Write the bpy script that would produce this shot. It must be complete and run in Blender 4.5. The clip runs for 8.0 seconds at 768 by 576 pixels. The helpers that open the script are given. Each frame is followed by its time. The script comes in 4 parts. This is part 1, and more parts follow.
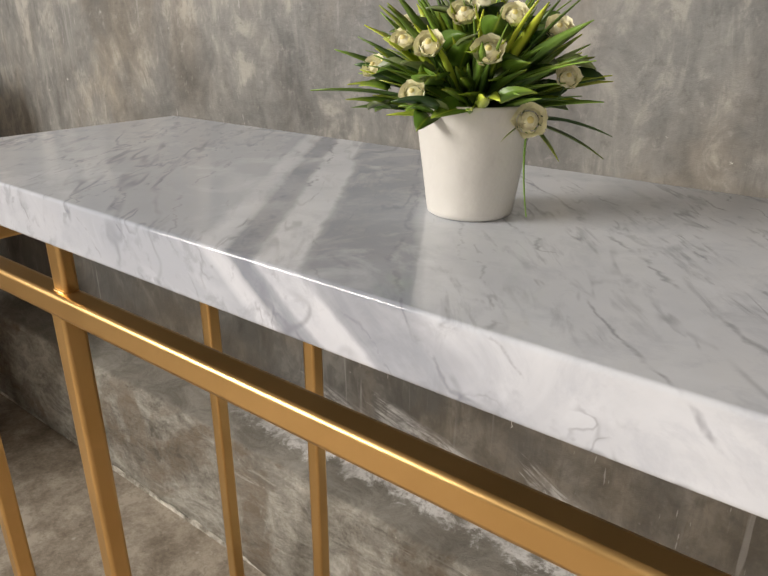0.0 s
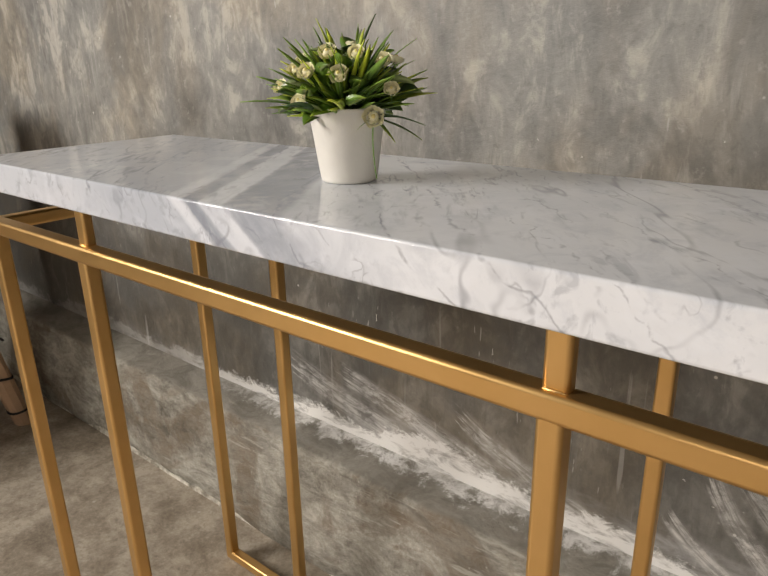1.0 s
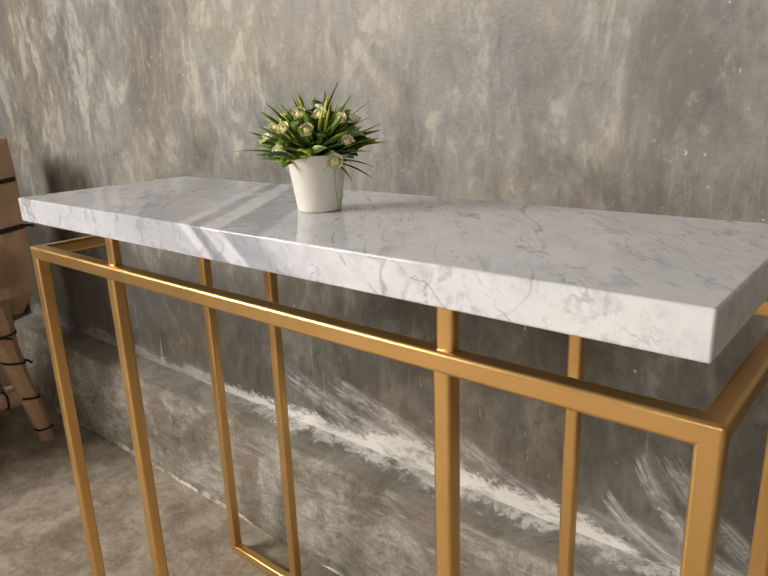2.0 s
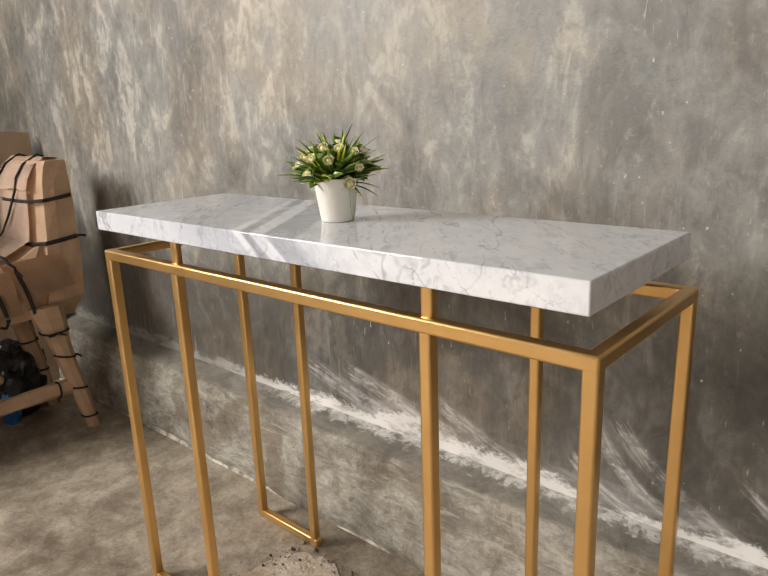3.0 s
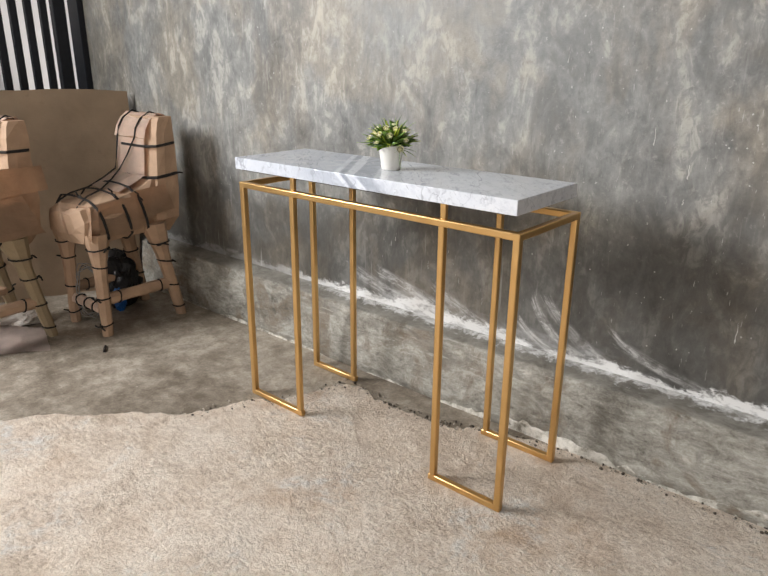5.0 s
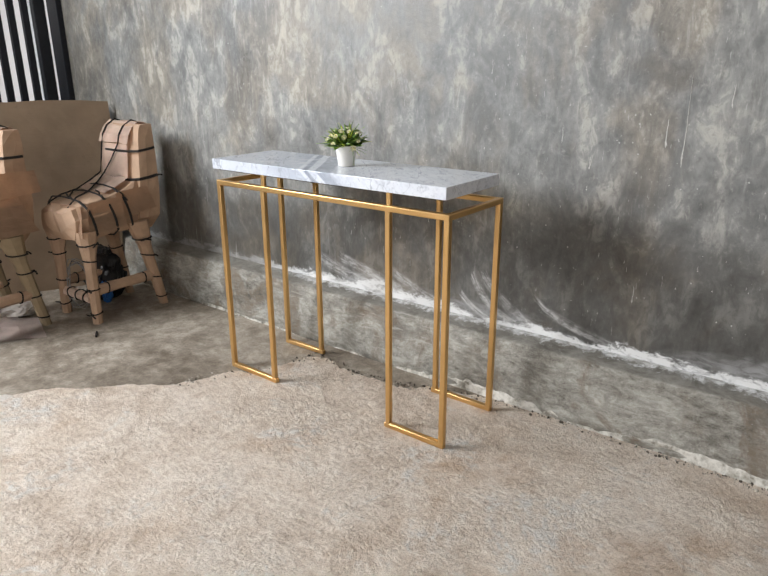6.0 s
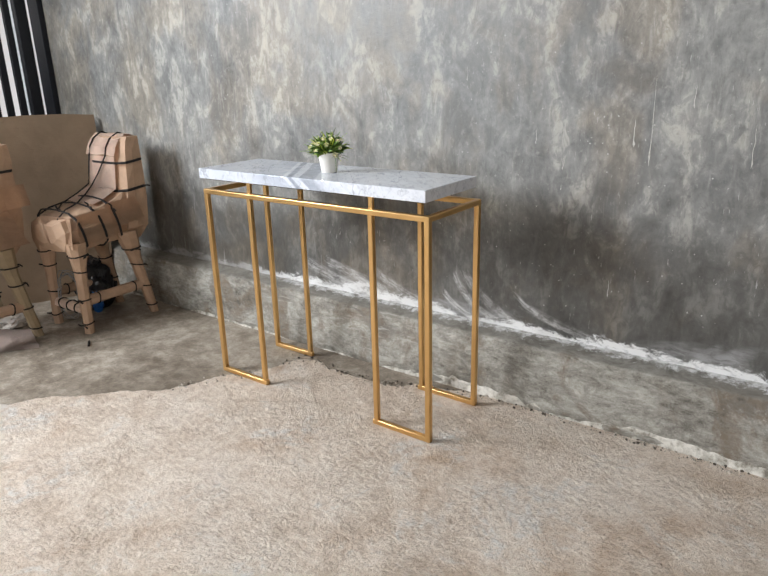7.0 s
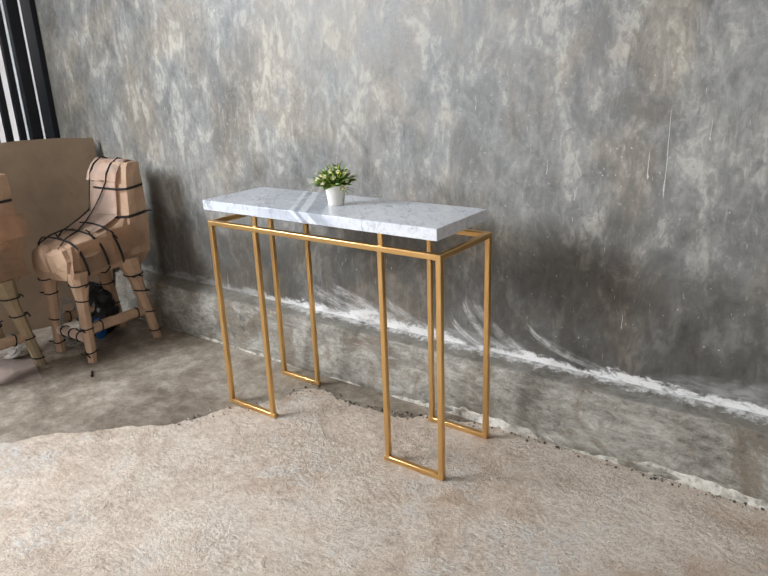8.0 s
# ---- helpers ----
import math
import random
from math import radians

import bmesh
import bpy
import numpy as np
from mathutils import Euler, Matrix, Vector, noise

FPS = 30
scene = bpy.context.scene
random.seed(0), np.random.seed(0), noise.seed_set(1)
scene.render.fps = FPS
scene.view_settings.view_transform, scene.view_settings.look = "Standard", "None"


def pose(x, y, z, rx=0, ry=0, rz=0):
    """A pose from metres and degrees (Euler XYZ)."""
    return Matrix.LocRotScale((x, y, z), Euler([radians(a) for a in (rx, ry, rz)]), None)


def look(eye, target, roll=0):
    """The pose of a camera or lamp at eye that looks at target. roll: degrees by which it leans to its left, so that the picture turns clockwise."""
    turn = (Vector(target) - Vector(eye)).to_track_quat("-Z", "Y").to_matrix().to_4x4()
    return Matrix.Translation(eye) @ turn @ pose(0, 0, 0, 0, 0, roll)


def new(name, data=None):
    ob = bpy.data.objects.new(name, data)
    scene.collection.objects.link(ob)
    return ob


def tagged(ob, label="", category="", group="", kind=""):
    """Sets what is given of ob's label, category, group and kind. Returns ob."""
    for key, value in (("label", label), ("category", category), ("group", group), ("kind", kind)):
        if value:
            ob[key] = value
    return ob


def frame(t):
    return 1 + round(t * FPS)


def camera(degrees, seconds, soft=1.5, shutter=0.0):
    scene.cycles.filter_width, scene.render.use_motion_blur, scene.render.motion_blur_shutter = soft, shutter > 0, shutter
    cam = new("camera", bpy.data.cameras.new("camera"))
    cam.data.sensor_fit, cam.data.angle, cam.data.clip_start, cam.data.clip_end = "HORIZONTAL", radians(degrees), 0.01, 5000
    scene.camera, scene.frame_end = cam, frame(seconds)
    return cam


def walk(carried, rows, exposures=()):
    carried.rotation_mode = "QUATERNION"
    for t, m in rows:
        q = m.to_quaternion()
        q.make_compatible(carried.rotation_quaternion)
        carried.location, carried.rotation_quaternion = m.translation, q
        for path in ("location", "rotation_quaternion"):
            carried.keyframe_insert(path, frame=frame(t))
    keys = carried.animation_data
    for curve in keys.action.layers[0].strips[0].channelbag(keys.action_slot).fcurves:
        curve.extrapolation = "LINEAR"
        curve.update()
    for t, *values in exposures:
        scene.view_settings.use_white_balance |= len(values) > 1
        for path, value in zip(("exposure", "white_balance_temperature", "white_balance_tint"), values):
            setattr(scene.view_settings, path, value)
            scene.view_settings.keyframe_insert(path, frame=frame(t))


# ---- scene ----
cam = camera(60.4, 8.0)
PATH = [
    (0, (0.208, -0.221, 0.969), (-0.912, 1.253, 0.212), 0.3),
    (0.5, (0.29, -0.272, 0.964), (-0.859, 1.198, 0.245), -0.4),
    (1, (0.438, -0.34, 0.967), (-0.756, 1.122, 0.305), -1.1),
    (1.5, (0.531, -0.392, 0.972), (-0.689, 1.074, 0.37), -1.8),
    (2.8, (0.727, -0.566, 1.017), (-0.543, 0.891, 0.501), -2.4),
    (3, (0.77, -0.617, 1.023), (-0.51, 0.83, 0.506), -2.2),
    (3.5, (0.896, -0.773, 1.057), (-0.408, 0.645, 0.518), -1.4),
    (4, (1.005, -0.938, 1.077), (-0.315, 0.45, 0.5), -0.6),
    (4.2, (1.063, -1.017, 1.087), (-0.263, 0.362, 0.505), 0.0),
    (5.3, (1.306, -1.438, 1.17), (0.12, 0.029, 0.506), 0.5),
    (5.5, (1.365, -1.482, 1.176), (0.186, -0.006, 0.519), 0.4),
    (6, (1.505, -1.59, 1.185), (0.346, -0.092, 0.542), -0.2),
    (6.5, (1.565, -1.644, 1.192), (0.42, -0.131, 0.557), -0.9),
    (7, (1.564, -1.641, 1.197), (0.428, -0.12, 0.567), -1.5),
    (7.5, (1.511, -1.608, 1.245), (0.382, -0.082, 0.616), -2.0),
    (8, (1.49, -1.601, 1.298), (0.359, -0.077, 0.668), -2.2),
]
EXPOSURES = [(0, -0.54, 7500, 15), (1, -0.51, 7650, 15), (2, -0.38, 7650, 15), (3.5, -0.14, 7400, 15), (4.5, -0.11, 7000, 14), (5.5, -0.07, 6500, 12), (7, 0.0, 6380, 12), (8, -0.01, 6380, 12)]
walk(cam, [(t, look(eye, target, roll)) for t, eye, target, roll in PATH], EXPOSURES)

GATE_X = -2.48
# ---- light: overcast daylight from the open yard beyond the gate; lamps in unseen openings ----
SUN_ELEV, SUN_AZ = 52.0, 90.0
world = bpy.data.worlds.new("world")
scene.world = world
world.use_nodes = True
wn = world.node_tree.nodes
sky = wn.new("ShaderNodeTexSky")
sky.sky_type, sky.sun_disc = "NISHITA", False
sky.sun_elevation, sky.sun_rotation = radians(SUN_ELEV), radians(SUN_AZ)
world.node_tree.links.new(sky.outputs[0], wn["Background"].inputs[0])
wn["Background"].inputs[1].default_value = 0.06

sun = new("sun", bpy.data.lights.new("sun", "SUN"))
sun.data.energy, sun.data.angle, sun.data.color = 3.2, radians(8), (1.0, 0.95, 0.88)
sun.matrix_world = look((6, 0, 8), (0, 0, 8 - 6 * math.tan(radians(SUN_ELEV))))


def daylight_lamp(name, at, target, wide, high, power, colour):
    """An area lamp for daylight through an opening that is itself out of view."""
    lamp = new(name, bpy.data.lights.new(name, "AREA"))
    lamp.data.shape, lamp.data.size, lamp.data.size_y = "RECTANGLE", wide, high
    lamp.data.energy, lamp.data.color = power, colour
    lamp.matrix_world = look(at, target)
    return lamp


# key lamp, set by the direction of the cast shadows; its opening is unseen
daylight_lamp("side_opening_light", (GATE_X + 0.06, -2.4, 2.2), (GATE_X + 1.06, -1.87, 1.88), 1.8, 1.1, 236, (0.93, 0.97, 1.0))
# fill lamp added to brighten the front and the right side
daylight_lamp("front_fill_light", (2.25, -4.85, 2.15), (2.2, -3.85, 1.45), 2.6, 1.3, 72, (1.0, 0.965, 0.93))


# ---- materials ----
class Nodes:
    """A short hand for node trees."""

    def __init__(self, name):
        self.mat = bpy.data.materials.new(name)
        self.mat.use_nodes = True
        self.tree = self.mat.node_tree
        self.bsdf = self.tree.nodes["Principled BSDF"]
        self.co = self.tree.nodes.new("ShaderNodeTexCoord").outputs["Object"]

    def node(self, kind, **settings):
        return self.tree.nodes.new(kind)

    def put(self, socket, value):
        if isinstance(value, bpy.types.NodeSocket):
            self.tree.links.new(value, socket)
        elif value is not None:
            socket.default_value = value

    def scaled(self, sx, sy, sz, rot=(0, 0, 0), source=None):
        n = self.node("ShaderNodeMapping")
        self.put(n.inputs["Vector"], source or self.co)
        n.inputs["Scale"].default_value = (sx, sy, sz)
        n.inputs["Rotation"].default_value = [radians(a) for a in rot]
        return n.outputs[0]

    def noise(self, scale, detail=4.0, rough=0.55, warp=0.0, vec=None):
        n = self.node("ShaderNodeTexNoise")
        self.put(n.inputs["Vector"], vec or self.co)
        n.inputs["Scale"].default_value, n.inputs["Detail"].default_value = scale, detail
        n.inputs["Roughness"].default_value, n.inputs["Distortion"].default_value = rough, warp
        return n.outputs["Fac"]

    def voronoi(self, scale, vec=None, feature="F1"):
        n = self.node("ShaderNodeTexVoronoi")
        n.feature = feature
        self.put(n.inputs["Vector"], vec or self.co)
        n.inputs["Scale"].default_value = scale
        return n.outputs["Distance"]

    def ramp(self, fac, *stops, ease="LINEAR"):
        n = self.node("ShaderNodeValToRGB")
        n.color_ramp.interpolation = ease
        while len(n.color_ramp.elements) < len(stops):
            n.color_ramp.elements.new(0.5)
        for e, (p, c) in zip(n.color_ramp.elements, stops):
            e.position = p
            e.color = (c, c, c, 1) if isinstance(c, (int, float)) else (*c, 1)
        self.put(n.inputs[0], fac)
        return n.outputs[0]

    def mix(self, fac, a, b, how="MIX"):
        n = self.node("ShaderNodeMix")
        n.data_type, n.blend_type = "RGBA", how
        self.put(n.inputs[0], fac)
        for socket, v in ((n.inputs[6], a), (n.inputs[7], b)):
            self.put(socket, (*v, 1) if isinstance(v, tuple) else v)
        return n.outputs[2]

    def math(self, op, a, b=0.0, c=0.0, clamp=False):
        n = self.node("ShaderNodeMath")
        n.operation, n.use_clamp = op, clamp
        for socket, v in zip(n.inputs, (a, b, c)):
            self.put(socket, v)
        return n.outputs[0]

    def xyz(self):
        n = self.node("ShaderNodeSeparateXYZ")
        self.put(n.inputs[0], self.co)
        return n.outputs

    def random(self):
        return self.node("ShaderNodeObjectInfo").outputs["Random"]

    def span(self, v, lo, hi):
        n = self.node("ShaderNodeMapRange")
        n.interpolation_type = "SMOOTHSTEP"
        self.put(n.inputs[0], v)
        n.inputs[1].default_value, n.inputs[2].default_value = lo, hi
        return n.outputs[0]

    def done(self, colour, rough, metal=0.0, bump=None, depth=0.002, strength=0.6, **extra):
        b = self.bsdf.inputs
        self.put(b["Base Color"], (*colour, 1) if isinstance(colour, tuple) else colour)
        self.put(b["Roughness"], rough)
        self.put(b["Metallic"], metal)
        for key, v in extra.items():
            self.put(b[key.replace("_", " ")], v)
        if bump is not None:
            n = self.node("ShaderNodeBump")
            n.inputs["Strength"].default_value, n.inputs["Distance"].default_value = strength, depth
            self.put(n.inputs["Height"], bump)
            self.put(b["Normal"], n.outputs[0])
        return self.mat


def wall_material():
    """Trowelled bare cement: clouds, curdled pale patches, drawn runs, a whitish mortar smear along the footing."""
    m = Nodes("trowelled_cement")
    x, y, z = m.xyz()
    clouds = m.noise(1.7, 5, 0.6, 0.5)
    patch = m.noise(6.5, 6, 0.6, 0.9, m.scaled(1.35, 1, 0.72, (0, 12, 0)))
    curd = m.noise(21, 7, 0.66, 0.8, m.scaled(1.3, 1, 0.75))
    fine = m.noise(85, 5, 0.7)
    tone = m.math("ADD", m.math("MULTIPLY", clouds, 0.26), m.math("ADD", m.math("MULTIPLY", patch, 0.38), m.math("ADD", m.math("MULTIPLY", curd, 0.27), m.math("MULTIPLY", fine, 0.09))))
    # shade around the table put into the colour: darker cement below a wavy line
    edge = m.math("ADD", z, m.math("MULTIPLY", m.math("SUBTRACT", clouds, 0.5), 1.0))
    above_shade = m.span(edge, 0.5, 0.86)
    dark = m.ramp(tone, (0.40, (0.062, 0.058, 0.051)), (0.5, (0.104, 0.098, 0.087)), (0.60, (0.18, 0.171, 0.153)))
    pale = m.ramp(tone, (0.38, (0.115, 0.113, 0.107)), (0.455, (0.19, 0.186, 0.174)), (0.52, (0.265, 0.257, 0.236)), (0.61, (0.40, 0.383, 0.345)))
    col = m.mix(above_shade, dark, pale)
    # warm and cool coats of cement
    coat = m.noise(3.1, 4, 0.6, 0.6, m.scaled(1.2, 1, 0.8))
    col = m.mix(m.ramp(coat, (0.42, 0.55), (0.54, 0.0)), col, (0.93, 1.0, 1.06), "MULTIPLY")
    col = m.mix(m.ramp(coat, (0.48, 0.0), (0.62, 0.7)), col, (1.12, 1.03, 0.9), "MULTIPLY")
    # curdled patches of laitance with broken outlines
    curds = m.math("MULTIPLY", m.ramp(patch, (0.53, 0.0), (0.59, 1.0)), m.ramp(curd, (0.45, 0.0), (0.53, 1.0)))
    curds = m.math("MULTIPLY", curds, m.math("ADD", 0.05, m.math("MULTIPLY", above_shade, 0.3)))
    col = m.mix(curds, col, (0.54, 0.515, 0.455))
    pools = m.math("MULTIPLY", m.ramp(m.noise(4.6, 5, 0.62, 0.9, m.scaled(1.2, 1, 0.8)), (0.55, 0.0), (0.65, 0.6)), m.ramp(curd, (0.4, 0.4), (0.6, 1.0)))
    col = m.mix(pools, col, (0.1, 0.098, 0.092))
    tooth = m.noise(47, 5, 0.75, 0.3, m.scaled(1, 1, 0.8))
    col = m.mix(m.ramp(tooth, (0.32, 0.35), (0.45, 0.0)), col, (0.09, 0.088, 0.082))
    col = m.mix(m.math("MULTIPLY", m.ramp(tooth, (0.57, 0.0), (0.69, 0.35)), m.math("ADD", 0.2, above_shade)), col, (0.47, 0.455, 0.42))
    # vertical trowel drags and chalky runs
    drag = m.noise(20, 6, 0.68, 0.5, m.scaled(2.4, 1, 0.42))
    here = m.span(m.noise(2.1, 3, 0.6, 0.4), 0.42, 0.6)
    col = m.mix(m.math("MULTIPLY", m.ramp(drag, (0.33, 0.4), (0.47, 0.0)), here), col, (0.09, 0.086, 0.078))
    col = m.mix(m.math("MULTIPLY", m.ramp(drag, (0.56, 0.0), (0.68, 0.35)), m.math("MULTIPLY", here, m.math("ADD", 0.2, above_shade))), col, (0.45, 0.435, 0.4))
    runs = m.noise(13, 3, 0.5, 0.15, m.scaled(5.5, 1, 0.3))
    some = m.span(m.noise(2.6, 2, 0.5), 0.5, 0.66)
    col = m.mix(m.math("MULTIPLY", m.ramp(runs, (0.65, 0.0), (0.71, 0.35)), some), col, (0.5, 0.49, 0.47))
    thin = m.noise(30, 2, 0.4, 0.05, m.scaled(7, 1, 1.0))
    col = m.mix(m.math("MULTIPLY", m.ramp(thin, (0.72, 0.0), (0.74, 0.4)), m.span(m.noise(4.1, 2), 0.5, 0.6)), col, (0.62, 0.61, 0.59))
    specks = m.math("MULTIPLY", m.ramp(m.voronoi(30), (0.05, 0.8), (0.085, 0.0)), m.span(m.noise(5.0, 3), 0.52, 0.6))
    col = m.mix(specks, col, (0.62, 0.61, 0.58))
    # mortar wash just above the footing, thick and white at the joint
    wav = m.noise(2.6, 4, 0.6, 1.0, m.scaled(1, 1, 2.2))
    top = m.math("SUBTRACT", m.math("SUBTRACT", z, 0.262), m.math("MULTIPLY", m.math("SUBTRACT", wav, 0.42), 0.4))
    brush = m.noise(30, 5, 0.68, 0.5, m.scaled(0.5, 1, 1.4, (0, 28, 0)))
    left = m.span(x, -1.0, -0.45)
    wash = m.math("MULTIPLY", m.math("SUBTRACT", 1.0, m.span(top, -0.05, 0.03)), m.ramp(brush, (0.38, 0.1), (0.62, 0.8)))
    wash = m.math("MULTIPLY", wash, m.math("ADD", 0.25, m.math("MULTIPLY", left, 0.75)))
    col = m.mix(wash, col, (0.36, 0.36, 0.357))
    # swept brush marks of thin mortar: start, end, bow, width, strength
    wob = m.math("MULTIPLY", m.math("SUBTRACT", m.noise(14, 4, 0.6), 0.5), 0.03)
    ragged = m.ramp(m.noise(36, 6, 0.75, 0.4, m.scaled(0.7, 1, 1.1, (0, 32, 0))), (0.4, 0.25), (0.54, 1.0))
    for k, (xa, za, xb, zb, bow, wide, much) in enumerate(((0.305, 0.425, 0.52, 0.262, 0.035, 0.020, 0.9), (0.35, 0.435, 0.62, 0.262, 0.03, 0.026, 0.65), (0.255, 0.345, 0.42, 0.258, 0.02, 0.018, 0.95),
                                                           (0.568, 0.385, 0.8, 0.285, 0.02, 0.013, 0.8), (0.6, 0.35, 1.0, 0.255, 0.015, 0.022, 0.4), (-0.5, 0.36, -0.1, 0.27, 0.01, 0.036, 0.7),
                                                           (-0.36, 0.38, 0.06, 0.268, 0.0, 0.03, 0.75), (-0.09, 0.375, 0.2, 0.265, 0.012, 0.026, 0.7), (-0.22, 0.35, 0.02, 0.262, 0.012, 0.02, 0.9))):
        long = math.hypot(xb - xa, zb - za)
        cx, cz = (xb - xa) / long, (zb - za) / long
        dx, dz = m.math("SUBTRACT", x, xa), m.math("SUBTRACT", z, za)
        along = m.math("DIVIDE", m.math("ADD", m.math("MULTIPLY", dx, cx), m.math("MULTIPLY", dz, cz)), long)
        across = m.math("SUBTRACT", m.math("MULTIPLY", dz, cx), m.math("MULTIPLY", dx, cz))
        arc = m.math("MULTIPLY", m.math("MULTIPLY", along, m.math("SUBTRACT", 1.0, along)), 4 * bow)
        across = m.math("ADD", across, m.math("ADD", arc, m.math("MULTIPLY", wob, 0.25)))
        grain = m.node("ShaderNodeCombineXYZ")
        m.put(grain.inputs[0], m.math("MULTIPLY", along, long * 16))
        m.put(grain.inputs[1], m.math("MULTIPLY", across, 170.0))
        grain.inputs[2].default_value = 3.7 * k
        hairs = m.noise(1.0, 4, 0.65, 0.4, grain.outputs[0])
        ends = m.math("MULTIPLY", m.span(m.math("ADD", along, m.math("MULTIPLY", m.math("SUBTRACT", hairs, 0.5), 0.5)), -0.02, 0.06), m.math("SUBTRACT", 1.0, m.span(along, 0.7, 1.1)))
        side = m.math("SUBTRACT", 1.0, m.span(m.math("ABSOLUTE", across), wide * 0.35, wide))
        thick = m.math("MULTIPLY", m.math("MULTIPLY", ends, side), m.math("MULTIPLY", m.ramp(hairs, (0.36, 0.15), (0.62, 1.0)), ragged))
        col = m.mix(m.math("MULTIPLY", thick, much), col, (0.62, 0.615, 0.6))
    low = m.math("MULTIPLY", m.math("SUBTRACT", m.noise(3.6, 2, 0.5), 0.44), 0.12)
    rag = m.math("MULTIPLY", m.math("SUBTRACT", m.noise(26, 7, 0.78, 0.5, m.scaled(0.7, 1, 1.1, (0, 25, 0))), 0.5), 0.12)
    heap = m.math("MULTIPLY", m.math("MULTIPLY", m.span(x, -0.6, -0.35), m.math("SUBTRACT", 1.0, m.span(x, 0.02, 0.3))), 0.012)
    hard = m.math("SUBTRACT", m.math("SUBTRACT", m.math("SUBTRACT", z, 0.268), heap), m.math("ADD", low, rag))
    white = m.math("MULTIPLY", m.math("SUBTRACT", 1.0, m.span(hard, -0.008, 0.008)), m.ramp(brush, (0.35, 0.25), (0.5, 1.0)))
    white = m.math("MULTIPLY", white, m.math("ADD", 0.2, m.math("MULTIPLY", left, 0.8)))
    col = m.mix(white, col, (0.80, 0.80, 0.785))
    height = m.math("ADD", m.math("MULTIPLY", tone, 0.7), m.math("MULTIPLY", fine, 0.3))
    height = m.math("ADD", height, m.math("MULTIPLY", white, 0.25))
    return m.done(col, m.ramp(tone, (0.4, 0.4), (0.6, 0.62)), bump=height, depth=0.008, strength=0.35)


def footing_material():
    """Trowelled grey cement: drawn out along the wall, with brown stains and pale scrapes."""
    m = Nodes("rough_cement_footing")
    big = m.noise(3.2, 6, 0.65, 0.5, m.scaled(0.7, 1, 1.3))
    drawn = m.noise(17, 8, 0.72, 0.9, m.scaled(0.65, 1, 1.45, (0, -7, 0)))
    dab = m.noise(38, 6, 0.7, 0.5, m.scaled(0.65, 1, 1.4, (0, 9, 0)))
    fine = m.noise(150, 4, 0.75)
    tone = m.math("ADD", m.math("ADD", m.math("MULTIPLY", big, 0.3), m.math("MULTIPLY", drawn, 0.34)), m.math("ADD", m.math("MULTIPLY", dab, 0.22), m.math("MULTIPLY", fine, 0.14)))
    col = m.ramp(tone, (0.40, (0.10, 0.09, 0.073)), (0.46, (0.24, 0.226, 0.192)), (0.525, (0.38, 0.364, 0.318)), (0.61, (0.58, 0.562, 0.507)))
    stain = m.math("MULTIPLY", m.span(m.noise(4.4, 6, 0.7, 0.8), 0.47, 0.6), m.ramp(drawn, (0.4, 0.3), (0.6, 0.85)))
    col = m.mix(stain, col, (0.16, 0.118, 0.078))
    soot = m.math("MULTIPLY", m.span(m.noise(7.5, 6, 0.72, 1.0, m.scaled(0.7, 1, 1.2)), 0.53, 0.63), m.ramp(dab, (0.4, 0.2), (0.58, 0.5)))
    col = m.mix(soot, col, (0.09, 0.08, 0.066))
    scrape = m.noise(46, 4, 0.6, 0.3, m.scaled(0.22, 1, 1.9, (0, -14, 0)))
    col = m.mix(m.math("MULTIPLY", m.ramp(scrape, (0.58, 0.0), (0.66, 0.6)), m.span(big, 0.45, 0.6)), col, (0.52, 0.505, 0.455))
    col = m.mix(m.ramp(m.voronoi(33), (0.04, 0.5), (0.08, 0.0)), col, (0.52, 0.5, 0.45))
    ledge = m.span(m.math("ADD", m.xyz()[2], m.math("MULTIPLY", m.math("SUBTRACT", dab, 0.5), 0.02)), 0.226, 0.234)
    col = m.mix(m.math("MULTIPLY", ledge, 0.8), col, m.ramp(drawn, (0.4, (0.15, 0.138, 0.115)), (0.6, (0.25, 0.235, 0.205))))
    spill = m.math("MULTIPLY", m.span(m.math("ADD", m.xyz()[2], m.math("MULTIPLY", m.math("SUBTRACT", m.noise(24, 6, 0.75, 0.4), 0.5), 0.05)), 0.241, 0.249), m.span(m.xyz()[0], -0.9, -0.4))
    col = m.mix(m.math("MULTIPLY", spill, m.ramp(dab, (0.4, 0.3), (0.55, 0.95))), col, (0.72, 0.715, 0.7))
    height = m.math("ADD", drawn, m.math("ADD", m.math("MULTIPLY", dab, 0.6), m.math("MULTIPLY", fine, 0.3)))
    return m.done(col, 0.74, bump=height, depth=0.009, strength=0.6)


def mortar_material():
    m = Nodes("pale_mortar")
    n = m.noise(26, 5, 0.7)
    col = m.ramp(n, (0.36, (0.2, 0.18, 0.145)), (0.47, (0.45, 0.425, 0.365)), (0.6, (0.70, 0.672, 0.605)))
    return m.done(col, 0.85, bump=n, depth=0.006, strength=0.7)


